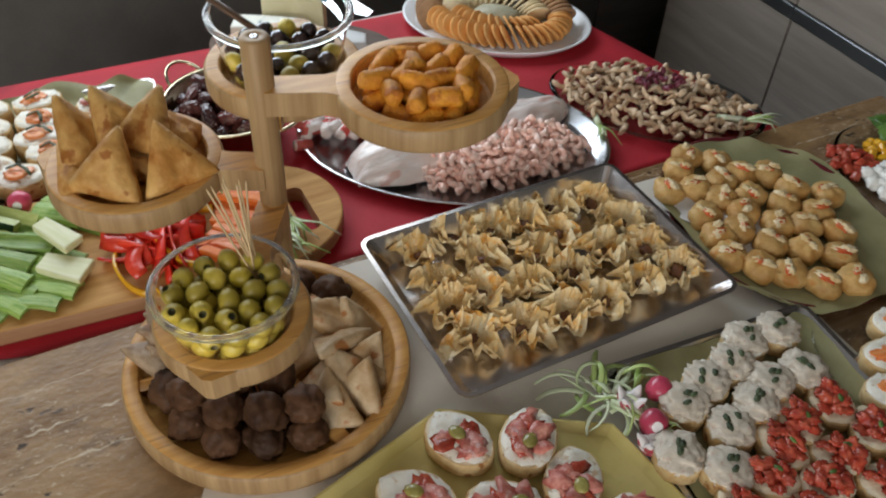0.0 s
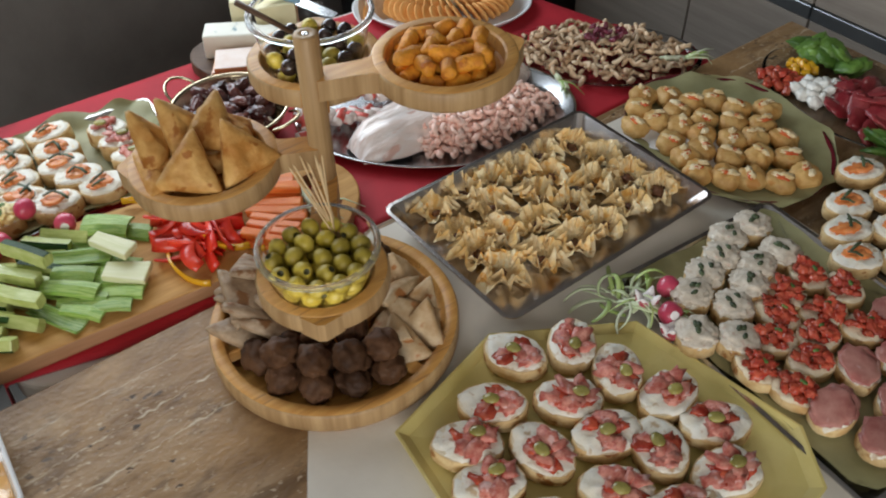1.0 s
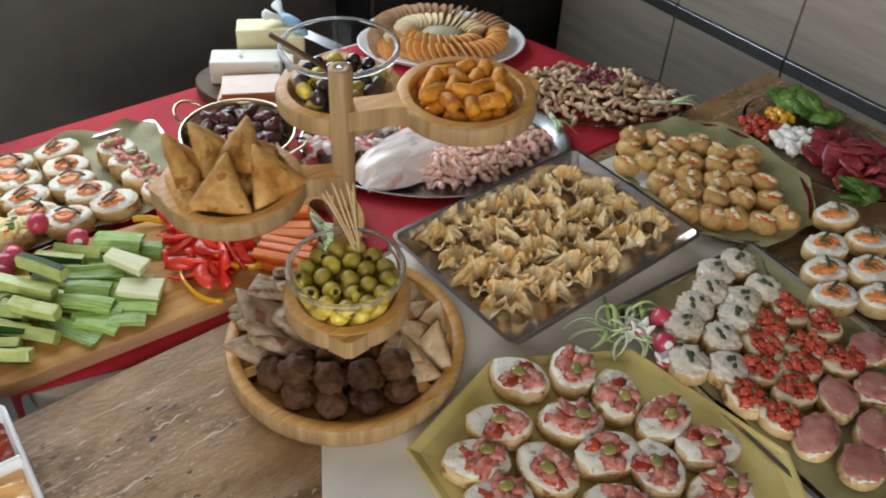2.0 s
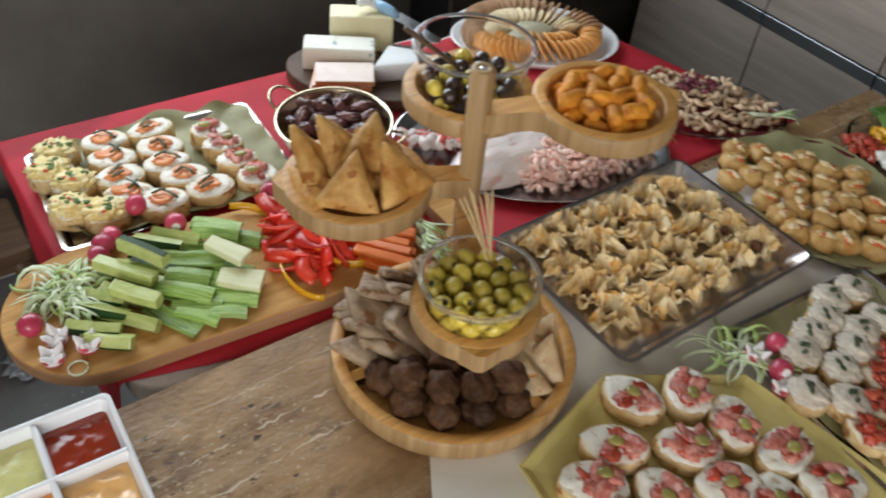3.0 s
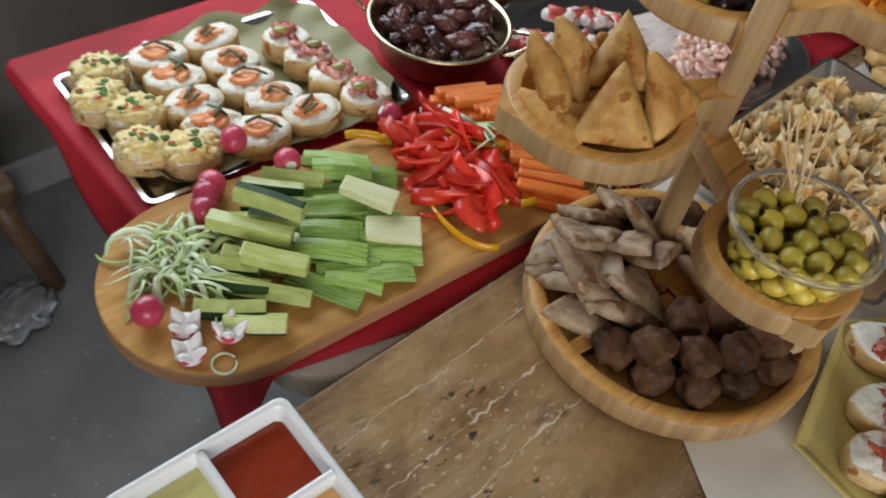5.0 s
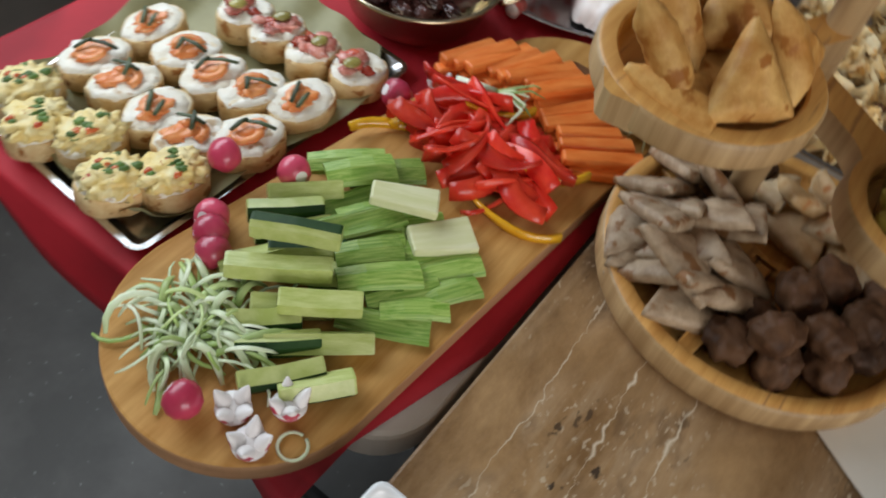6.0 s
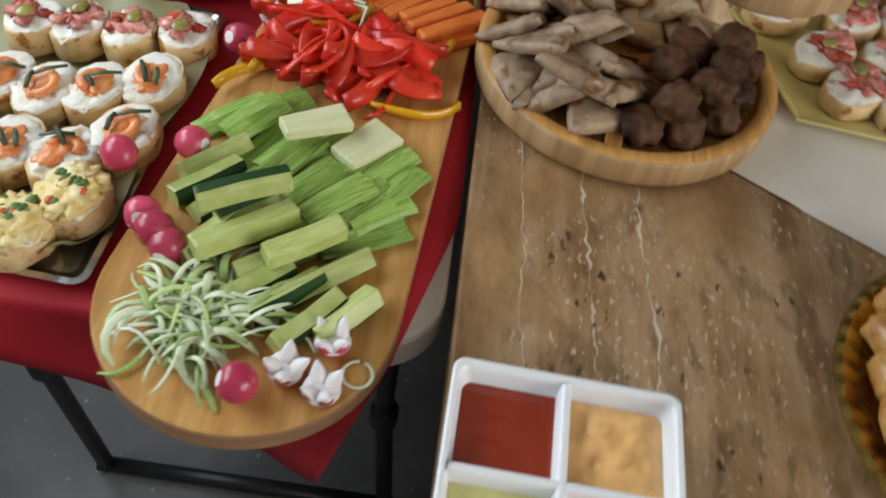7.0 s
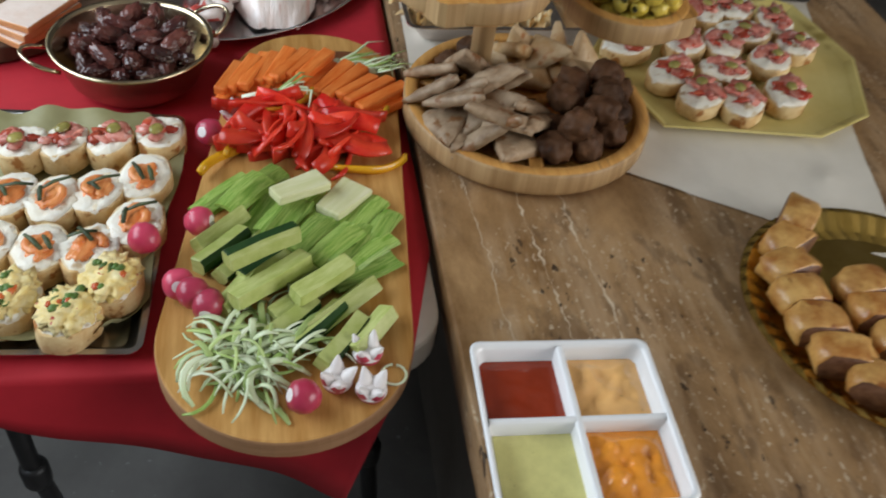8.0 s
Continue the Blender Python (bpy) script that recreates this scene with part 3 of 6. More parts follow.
def tray(name, label, category, cx, cy, sx, sy, deg, z, rim, material, flare=0.012, corner=0.008, m2=None):
    """A rectangular tray with a flat floor and flared sides."""
    bm = bmesh.new()
    rings = []
    for dx, zz in ((-flare, z), (0.0, z + rim), (0.006, z + rim), (0.006, z + rim - 0.0015), (0.0005, z + rim - 0.002), (-flare + 0.001, z - 0.0012)):
        rings.append([bm.verts.new((x, y, zz)) for x, y in rounded(-sx / 2 - dx, -sy / 2 - dx, sx / 2 + dx, sy / 2 + dx, corner + max(dx, 0), 4)])
    for p, q in zip(rings, rings[1:]):
        for i in range(len(p)):
            bm.faces.new((p[i], p[(i + 1) % len(p)], q[(i + 1) % len(p)], q[i]))
    bm.faces.new(rings[0])
    bm.faces.new(rings[-1][::-1])
    bmesh.ops.recalc_face_normals(bm, faces=bm.faces)
    ob = tagged(part(name, bm, material, smooth=False), label, category)
    ob.matrix_basis = pose(cx, cy, 0, 0, 0, deg)
    return ob


def liner(cx, cy, sx, sy, deg, z, label, seed, lift=0.012, cornered=0.3):
    """A sheet of paper, slightly crumpled, its rim curling up."""
    bm = bmesh.new()
    n = 34
    for i in range(n + 1):
        for j in range(n + 1):
            u, v = i / n * 2 - 1, j / n * 2 - 1
            k = max(abs(u), abs(v))
            e = noise.noise((u * 1.1, v * 1.1, seed)) * 0.14
            x, y = u * sx / 2 * (1 + e * k), v * sy / 2 * (1 + e * k)
            if abs(u) + abs(v) > 2 - cornered:
                f = (2 - cornered) / (abs(u) + abs(v))
                x, y = x * f, y * f
            zz = z + 0.0035 + 0.004 * noise.noise((x * 22, y * 22, seed)) * k + lift * max(0, k - 0.72) * (1.2 + 1.3 * noise.noise((u * 3, v * 3, seed + 2)))
            bm.verts.new((x, y, max(zz, z + 0.001)))
    bm.verts.ensure_lookup_table()
    for i in range(n):
        for j in range(n):
            a = i * (n + 1) + j
            bm.faces.new([bm.verts[k] for k in (a, a + n + 1, a + n + 2, a + 1)])
    ob = tagged(part("paper_liner", bm, LEAF_PAPER), label, "paper")
    ob.matrix_basis = pose(cx, cy, 0, 0, 0, deg)
    return ob


def plate(name, label, cx, cy, a, b, deg, z, material, rim=0.012, lip=0.02, ribs=0):
    bm = bmesh.new()
    seg = 96
    prof = [(0, z + 0.001), (1 - lip * 2.2, z + 0.001), (1 - lip * 1.6, z + 0.003), (1 - lip * 0.4, z + rim), (1, z + rim + 0.0005), (1.0, z + rim - 0.001), (1 - lip * 1.2, z + 0.0015),
            (1 - lip * 1.9, z), (0, z)]
    rings = []
    for r, zz in prof:
        if r == 0:
            rings.append([bm.verts.new((0, 0, zz))])
            continue
        ring = []
        for i in range(seg):
            t = 2 * math.pi * i / seg
            w = 0.0016 * (i % 2) if ribs and 1 - lip * 1.7 < r < 0.99 else 0
            ring.append(bm.verts.new((a * r * math.cos(t), b * r * math.sin(t), zz + w)))
        rings.append(ring)
    for p, q in zip(rings, rings[1:]):
        for i in range(seg):
            j = (i + 1) % seg
            if len(p) == 1:
                bm.faces.new((p[0], q[i], q[j]))
            elif len(q) == 1:
                bm.faces.new((p[i], p[j], q[0]))
            else:
                bm.faces.new((p[i], p[j], q[j], q[i]))
    bmesh.ops.recalc_face_normals(bm, faces=bm.faces)
    ob = tagged(part(name, bm, material, smooth=not ribs), label, "plate")
    ob.matrix_basis = pose(cx, cy, 0, 0, 0, deg)
    return ob


RZ = TZ + 0.0025
tray("serving_tray", "shiny silver card tray lined with paper, full of canapes", "tray", 0.397, 0.410, 0.356, 0.240, -3, RZ, 0.012, CARD_FOIL)
liner(0.402, 0.416, 0.352, 0.262, -3, RZ, "pale green paper under canapes on a silver tray", 3, 0.045)
tray("serving_tray", "shiny silver tray full of filled filo cups", "tray", 0.924, -0.149, 0.382, 0.268, 1, 0.756, 0.034, FOIL, 0.022, 0.012)
tray("serving_tray", "shiny silver card tray lined with paper, full of topped bites", "tray", 1.035, -0.515, 0.285, 0.395, -4, 0.757, 0.010, CARD_FOIL)
liner(1.035, -0.515, 0.275, 0.385, -4, 0.757, "pale green paper under topped bites on a silver tray", 8, 0.02, 0.1)

# octagonal olive-green plate
bm = bmesh.new()
octo = [(0.508, -0.540), (0.532, -0.325), (0.710, -0.276), (0.872, -0.374), (0.905, -0.600), (0.860, -0.665), (0.700, -0.690), (0.555, -0.635)]
octo = [(x - 0.712, y + 0.475) for x, y in octo][::-1]
rings = []
for s, zz in ((0.80, 0.7595), (0.93, 0.762), (0.985, 0.769), (1.0, 0.769), (1.0, 0.766), (0.90, 0.7575), (0.78, 0.757)):
    rings.append([bm.verts.new((x * s, y * s, zz)) for x, y in octo])
for p, q in zip(rings, rings[1:]):
    for i in range(8):
        bm.faces.new((p[i], p[(i + 1) % 8], q[(i + 1) % 8], q[i]))
bm.faces.new(rings[0])
bm.faces.new(rings[-1][::-1])
bmesh.ops.recalc_face_normals(bm, faces=bm.faces)
ob = tagged(part("octagonal_plate", bm, OLIVE_GLASS, smooth=False), "octagonal olive-green glass plate full of ham canapes", "plate")
ob.matrix_basis = pose(0.712, -0.475, 0)

WINE = mat("wine_red_glaze", (0.10, 0.008, 0.014), (0.14, 0.012, 0.02), 0.2, scale=8, coat=0.4)
plate("round_plate", "wine-red round plate under paper and small puff pastries", 1.285, -0.175, 0.150, 0.182, -8, 0.7525, WINE, 0.012, 0.05)
liner(1.285, -0.178, 0.285, 0.355, -8, 0.757, "pale green paper under puff pastries on a round plate", 12, 0.02, 0.55)
plate("oval_platter", "shiny steel oval platter with fish fillet, prawns and crab sticks", 0.965, 0.185, 0.242, 0.166, -33, RZ, PLATTER_STEEL, 0.014, 0.06)
GLASSY = mat("clear_glass", (0.95, 0.96, 0.96), rough=0.03, trans=1.0, ior=1.3)
plate("oval_platter", "clear glass oval platter heaped with fried strips", 1.315, 0.135, 0.178, 0.108, -45, RZ, GLASSY, 0.014, 0.08)
plate("oval_plate", "white oval plate with fanned crackers round a dip", 1.206, 0.478, 0.176, 0.128, -38, RZ, CERAMIC, 0.016, 0.07)
plate("round_plate", "clear glass plate of chopped salad and cured meat", 1.535, -0.235, 0.115, 0.175, -8, 0.7525, GLASSY, 0.010, 0.06)
plate("round_plate", "pale glass plate with salmon canapes", 1.275, -0.470, 0.130, 0.150, 30, 0.7525, GLASSY, 0.012, 0.06)
plate("round_plate", "gold card plate with a ribbed rim and strudel slices", 0.205, -0.472, 0.165, 0.165, 0, 0.7525, GOLD, 0.014, 0.11, ribs=1)

# paper napkin by the puff plate
bm = bmesh.new()
for i in range(13):
    for j in range(9):
        u, v = i / 12, j / 8
        bm.verts.new((1.135 + 0.075 * v + 0.06 * u, -0.08 - 0.15 * u + 0.02 * v, 0.7665 + 0.006 * noise.noise((u * 4, v * 4, 5)) + 0.004 * v))
bm.verts.ensure_lookup_table()
for i in range(12):
    for j in range(8):
        a = i * 9 + j
        bm.faces.new([bm.verts[k] for k in (a, a + 9, a + 10, a + 1)])
NAPKIN = mat("napkin_paper", (0.70, 0.69, 0.68), (0.78, 0.77, 0.76), 0.8, scale=20, bump=0.3)
tagged(part("napkin", bm, NAPKIN), "white paper napkin under the edge of puff pastries", "napkin")

# ---- date pan ----
pan = thing("handled_pan", "small round brass-rimmed pan full of dates", "pan", pose(0.664, 0.340, 0))
bm = bmesh.new()
lathe(bm, [(0, RZ), (0.062, RZ), (0.080, RZ + 0.018), (0.094, RZ + 0.058), (0.098, RZ + 0.060), (0.098, RZ + 0.063), (0.093, RZ + 0.063), (0.091, RZ + 0.058), (0.077, RZ + 0.020),
           (0.060, RZ + 0.004), (0, RZ + 0.004)], 56)
part("bowl", bm, BRASS, pan)
for a in (114, 300):
    bm = bmesh.new()
    ca, sa = math.cos(radians(a)), math.sin(radians(a))
    pts = []
    for i in range(13):
        t = math.pi * i / 12
        rad, side, up = 0.094 + 0.034 * math.sin(t), 0.030 * math.cos(t), RZ + 0.054 + 0.016 * math.sin(t)
        pts.append((rad * ca - side * sa, rad * sa + side * ca, up))
    tube(bm, pts, 0.0028, 8)
    part("handle", bm, BRASS, pan)

# ---- sauce dish ----
S = 0.0855
dish = thing("sauce_dish", "square white ceramic dish with four sauces, standing on the stone table", "dish", pose(0.086, -0.083, 0.7505, 0, 0, -2))
bm = bmesh.new()
n_out = rounded(-S, -S, S, S, 0.010, 4)
r0 = [bm.verts.new((x * 0.86, y * 0.86, 0)) for x, y in n_out]
r1_ = [bm.verts.new((x, y, 0.033)) for x, y in n_out]
r2_ = [bm.verts.new((x, y, 0.037)) for x, y in n_out]
r3_ = [bm.verts.new((x * 0.955, y * 0.955, 0.038)) for x, y in n_out]
r4_ = [bm.verts.new((x * 0.93, y * 0.93, 0.030)) for x, y in n_out]
r5_ = [bm.verts.new((x * 0.84, y * 0.84, 0.006)) for x, y in n_out]
for p, q in zip((r0, r1_, r2_, r3_, r4_), (r1_, r2_, r3_, r4_, r5_)):
    for i in range(len(p)):
        bm.faces.new((p[i], p[(i + 1) % len(p)], q[(i + 1) % len(p)], q[i]))
bm.faces.new(r0[::-1])
bm.faces.new(r5_)
bmesh.ops.recalc_face_normals(bm, faces=bm.faces)
body = part("body", bm, CERAMIC, dish)
for deg in (0, 90):
    bm = bmesh.new()
    w, h = 0.0065, 0.035
    prof = [(-w, 0.0062), (-0.0035, h - 0.002), (-0.002, h), (0.002, h), (0.0035, h - 0.002), (w, 0.0062)]
    a = [bm.verts.new((x, -S * 0.93, z)) for x, z in prof]
    b = [bm.verts.new((x, S * 0.93, z)) for x, z in prof]
    for i in range(5):
        bm.faces.new((a[i], a[i + 1], b[i + 1], b[i]))
    bmesh.ops.recalc_face_normals(bm, faces=bm.faces)
    bm.transform(pose(0, 0, 0.0003 if deg else 0, 0, 0, deg))
    part("divider", bm, CERAMIC, dish)
SAUCES = [("red_sauce", (0.30, 0.030, 0.006), 0.12, 1, 1, 0.0012, "glossy red chilli sauce"), ("pink_sauce", (0.90, 0.50, 0.18), 0.22, 1, -1, 0.0055, "pale orange creamy sauce"),
          ("orange_sauce", (0.92, 0.33, 0.035), 0.22, -1, -1, 0.0095, "thick orange sauce"), ("green_sauce", (0.72, 0.67, 0.26), 0.22, -1, 1, 0.0008, "pale green sauce")]
for name, colour, rough, qx, qy, lump, label in SAUCES:
    bm = bmesh.new()
    n = 22
    for i in range(n + 1):
        for j in range(n + 1):
            u, v = i / n, j / n
            x, y = qx * (0.0042 + u * 0.0714), qy * (0.0042 + v * 0.0714)
            e = min(1, 5 * min(u, 1 - u, v, 1 - v))
            z = 0.019 + lump * e * (noise.noise((x * 60, y * 60, qx + 2 * qy)) + 0.7 + 0.5 * noise.noise((x * 140, y * 140, 3)))
            bm.verts.new((x, y, z))
    bm.verts.ensure_lookup_table()
    for i in range(n):
        for j in range(n):
            a = i * (n + 1) + j
            bm.faces.new([bm.verts[k] for k in (a, a + n + 1, a + n + 2, a + 1)])
    bmesh.ops.recalc_face_normals(bm, faces=bm.faces)
    m = mat(name, colour, [min(1, c * 1.12) for c in colour], rough, scale=60, spot=[c * 0.6 for c in colour], spot_scale=260, spot_at=0.70, bump=0.25, bscale=90, coat=0.6)
    part(name, bm, m, dish, label)

# ---- cheese board ----
DARK_BOARD = mat("dark_bark_board", (0.07, 0.035, 0.018), (0.12, 0.065, 0.035), 0.6, scale=8, stretch=(1, 6, 1), bump=0.4)
bm = bmesh.new()
prism(bm, oval(0.172, 0.104, 40, 0.05, 4), RZ, RZ + 0.024, 0.003)
ob = tagged(part("cheese_board", bm, DARK_BOARD, smooth=False), "dark oval wooden board with cheeses on it", "board")
ob.matrix_basis = pose(0.842, 0.492, 0, 0, 0, -36)


# ---- food ----
CRUST = mat("bread_crust", (0.60, 0.37, 0.15), (0.78, 0.60, 0.32), 0.7, scale=45, bump=0.4, spot=(0.36, 0.15, 0.04), spot_scale=60, spot_at=0.58, vary=0.12)
CRUMB = mat("bread_crumb", (0.76, 0.63, 0.43), (0.86, 0.77, 0.58), 0.85, scale=90, bump=0.6, bscale=220, vary=0.05)
SPREAD = mat("cream_cheese", (0.85, 0.78, 0.63), (0.91, 0.88, 0.79), 0.5, scale=55, bump=1.0, bscale=110, spot=(0.60, 0.44, 0.27), spot_scale=60, spot_at=0.60)
HAM = mat("cured_ham", (0.46, 0.085, 0.06), (0.74, 0.34, 0.26), 0.36, scale=90, bump=0.6, spot=(0.74, 0.46, 0.42), spot_scale=80, spot_at=0.60, vary=0.2)
TOMATO = mat("tomato_flesh", (0.36, 0.028, 0.016), (0.58, 0.12, 0.06), 0.24, scale=90, bump=0.4, coat=0.2, vary=0.25)
PICKLE = mat("pickle", (0.24, 0.20, 0.045), (0.38, 0.33, 0.10), 0.25, scale=90, coat=0.3, vary=0.2)
SALMON = mat("smoked_salmon", (0.75, 0.20, 0.045), (0.85, 0.36, 0.13), 0.28, scale=30, stretch=(1, 6, 1), bump=0.3, coat=0.2)
CHIVE = mat("dark_herb", (0.035, 0.05, 0.022), (0.085, 0.11, 0.05), 0.5, scale=60, vary=0.3)
EGG = mat("egg_salad", (0.80, 0.58, 0.18), (0.88, 0.76, 0.42), 0.5, scale=70, bump=0.9, bscale=110, spot=(0.50, 0.08, 0.06), spot_scale=150, spot_at=0.70)
GREEN_BIT = mat("green_herb", (0.06, 0.13, 0.02), (0.13, 0.22, 0.05), 0.5, scale=80, vary=0.3)
TUNA = mat("fish_cream", (0.58, 0.49, 0.38), (0.72, 0.64, 0.53), 0.5, scale=70, bump=0.8, bscale=120, spot=(0.60, 0.44, 0.34), spot_scale=110, spot_at=0.62)
OLIVE = mat("green_olive", (0.34, 0.25, 0.018), (0.50, 0.38, 0.06), 0.42, scale=45, coat=0.12, vary=0.28)
# shade inside the pit hole, put into a near-black olive colour
OLIVE_IN = mat("olive_hole_shade", (0.05, 0.045, 0.008), (0.08, 0.07, 0.012), 0.4)
BLACK_OLIVE = mat("dark_olive", (0.018, 0.010, 0.010), (0.045, 0.022, 0.02), 0.14, scale=40, coat=0.7, vary=0.3)
NUGGET = mat("fried_crumb", (0.60, 0.20, 0.014), (0.84, 0.36, 0.030), 0.6, scale=70, bump=1.0, bscale=260, spot=(0.48, 0.14, 0.012), spot_scale=55, spot_at=0.60, vary=0.22)
FRIED = mat("fried_pastry", (0.44, 0.19, 0.04), (0.70, 0.42, 0.14), 0.55, scale=30, bump=0.9, bscale=120, spot=(0.34, 0.12, 0.02), spot_scale=45, spot_at=0.58, vary=0.15, spec=0.3)
FLATBREAD = mat("toasted_flatbread", (0.25, 0.160, 0.090), (0.47, 0.345, 0.225), 0.55, scale=40, bump=0.7, bscale=120, spot=(0.24, 0.11, 0.04), spot_scale=45, spot_at=0.56, vary=0.15)
PALE_PASTRY = mat("pale_pastry", (0.42, 0.24, 0.09), (0.66, 0.51, 0.32), 0.6, scale=24, bump=0.4, bscale=120, spot=(0.42, 0.17, 0.05), spot_scale=40, spot_at=0.62, vary=0.12)
MEAT = mat("browned_meat", (0.044, 0.019, 0.009), (0.115, 0.054, 0.025), 0.6, scale=30, bump=0.6, bscale=110, spot=(0.12, 0.058, 0.036), spot_scale=90, spot_at=0.66, vary=0.3, spec=0.22)
FILO = mat("filo_crisp", (0.80, 0.53, 0.20), (0.90, 0.80, 0.55), 0.4, scale=34, bump=0.3, spot=(0.78, 0.42, 0.10), spot_scale=40, spot_at=0.60, vary=0.10, coat=0.15)
FILLING = mat("date_filling", (0.10, 0.036, 0.016), (0.22, 0.10, 0.05), 0.5, scale=60, bump=0.6)
PUFF = mat("puff_pastry", (0.46, 0.225, 0.055), (0.66, 0.43, 0.16), 0.55, scale=40, bump=0.9, bscale=130, spot=(0.58, 0.26, 0.06), spot_scale=40, spot_at=0.62, vary=0.1)
CHEESE_BIT = mat("yellow_cheese", (0.68, 0.48, 0.22), (0.82, 0.68, 0.44), 0.4, scale=30)
RED_DAB = mat("red_relish", (0.52, 0.06, 0.02), (0.70, 0.18, 0.05), 0.25, scale=40, coat=0.3)
PRAWN = mat("prawn", (0.94, 0.53, 0.41), (0.97, 0.76, 0.66), 0.32, scale=55, stretch=(1, 1, 1), bump=0.3, coat=0.2, vary=0.05)
FISH = mat("pale_fish", (0.86, 0.69, 0.61), (0.93, 0.84, 0.79), 0.22, scale=14, stretch=(1, 4, 1), bump=1.0, bscale=60, spot=(0.78, 0.50, 0.42), spot_scale=16, coat=0.8)
CRAB_RED = mat("crab_stick_red", (0.58, 0.06, 0.05), (0.70, 0.16, 0.12), 0.35, scale=40, vary=0.15)
CRAB_WHITE = mat("crab_stick_white", (0.80, 0.68, 0.62), (0.86, 0.77, 0.72), 0.4, scale=60, bump=0.2)
DATE = mat("date_skin", (0.045, 0.013, 0.013), (0.15, 0.046, 0.034), 0.22, scale=40, bump=0.9, bscale=110, coat=0.45, vary=0.4)
CUKE_SKIN = mat("cucumber_skin", (0.012, 0.040, 0.010), (0.030, 0.075, 0.018), 0.5, scale=30, spec=0.25)
CUKE = mat("cucumber_flesh", (0.40, 0.46, 0.12), (0.56, 0.60, 0.24), 0.3, scale=40, stretch=(1, 5, 1), bump=0.2, vary=0.1)
CELERY = mat("celery", (0.15, 0.30, 0.032), (0.40, 0.52, 0.14), 0.35, scale=40, stretch=(0.5, 12, 12), bump=0.3, vary=0.22)
KOHLRABI = mat("pale_stem", (0.66, 0.66, 0.34), (0.76, 0.75, 0.48), 0.35, scale=20, stretch=(1, 8, 8), bump=0.2)
PEPPER_RED = mat("red_pepper", (0.60, 0.014, 0.010), (0.78, 0.07, 0.03), 0.28, scale=25, coat=0.12, bump=0.2, vary=0.25)
PEPPER_YEL = mat("yellow_pepper", (0.74, 0.35, 0.01), (0.82, 0.46, 0.03), 0.18, scale=20, coat=0.5)
CARROT = mat("carrot", (0.76, 0.155, 0.02), (0.88, 0.27, 0.06), 0.45, scale=30, stretch=(1, 6, 6), bump=0.25, vary=0.13)
RADISH = mat("radish_skin", (0.44, 0.022, 0.065), (0.62, 0.08, 0.14), 0.3, scale=12, coat=0.3, vary=0.2)
RADISH_IN = mat("radish_flesh", (0.80, 0.74, 0.72), (0.87, 0.83, 0.81), 0.4, scale=30, spot=(0.72, 0.36, 0.42), spot_scale=60, spot_at=0.72)
ONION_G = mat("spring_onion_green", (0.30, 0.44, 0.10), (0.50, 0.60, 0.25), 0.35, scale=12, stretch=(0.5, 1, 1), vary=0.25)
ONION_W = mat("spring_onion_white", (0.56, 0.67, 0.36), (0.80, 0.84, 0.64), 0.35, scale=12, vary=0.1)
STRIP = mat("fried_strip", (0.42, 0.24, 0.12), (0.80, 0.62, 0.42), 0.5, scale=40, bump=0.6, spot=(0.16, 0.07, 0.03), spot_scale=50, spot_at=0.60, vary=0.3)
BEET = mat("red_onion", (0.10, 0.012, 0.025), (0.19, 0.03, 0.05), 0.4, scale=40, vary=0.3)
CRACK_BROWN = mat("brown_cracker", (0.34, 0.18, 0.085), (0.46, 0.27, 0.14), 0.75, scale=50, bump=0.4, vary=0.15)
CRACK_CREAM = mat("cream_cracker", (0.74, 0.58, 0.34), (0.82, 0.69, 0.46), 0.75, scale=50, bump=0.4, vary=0.08)
CRACK_ORANGE = mat("orange_cracker", (0.70, 0.30, 0.07), (0.80, 0.44, 0.15), 0.7, scale=40, bump=0.4, vary=0.12)
DIP = mat("grey_green_dip", (0.40, 0.36, 0.24), (0.48, 0.44, 0.31), 0.5, scale=40, bump=0.7)
LETTUCE = mat("lettuce", (0.05, 0.12, 0.02), (0.16, 0.28, 0.05), 0.4, scale=20, bump=0.4, vary=0.3)
SALAMI = mat("cured_meat", (0.22, 0.018, 0.025), (0.34, 0.06, 0.06), 0.3, scale=40, spot=(0.58, 0.32, 0.30), spot_scale=60, spot_at=0.66, vary=0.2)
PINK_MEAT = mat("pink_meat", (0.40, 0.13, 0.11), (0.56, 0.27, 0.22), 0.3, scale=40, spot=(0.62, 0.40, 0.36), spot_scale=60, spot_at=0.64, vary=0.2)
MOZZ = mat("white_cheese", (0.82, 0.79, 0.71), (0.88, 0.86, 0.80), 0.35, scale=30, vary=0.05)
STRUDEL = mat("strudel_crust", (0.40, 0.15, 0.030), (0.72, 0.42, 0.13), 0.38, scale=34, coat=0.25, bump=0.9, bscale=110, spot=(0.30, 0.10, 0.02), spot_scale=30, spot_at=0.60, vary=0.1)
PICK = mat("toothpick_wood", (0.66, 0.46, 0.24), (0.74, 0.55, 0.32), 0.6, scale=60)
BLUE_CHEESE = mat("blue_cheese", (0.76, 0.73, 0.62), (0.84, 0.82, 0.72), 0.5, scale=12, spot=(0.25, 0.34, 0.34), spot_scale=32, spot_at=0.60, bump=0.3)
HARD_CHEESE = mat("hard_cheese", (0.76, 0.66, 0.38), (0.84, 0.76, 0.50), 0.5, scale=9, bump=0.2)
RED_CHEESE = mat("red_rind_cheese", (0.72, 0.30, 0.10), (0.80, 0.42, 0.20), 0.55, scale=12, bump=0.4)
PINK_TOP = mat("pink_cheese_top", (0.80, 0.62, 0.52), (0.86, 0.72, 0.64), 0.5, scale=30, bump=0.4)
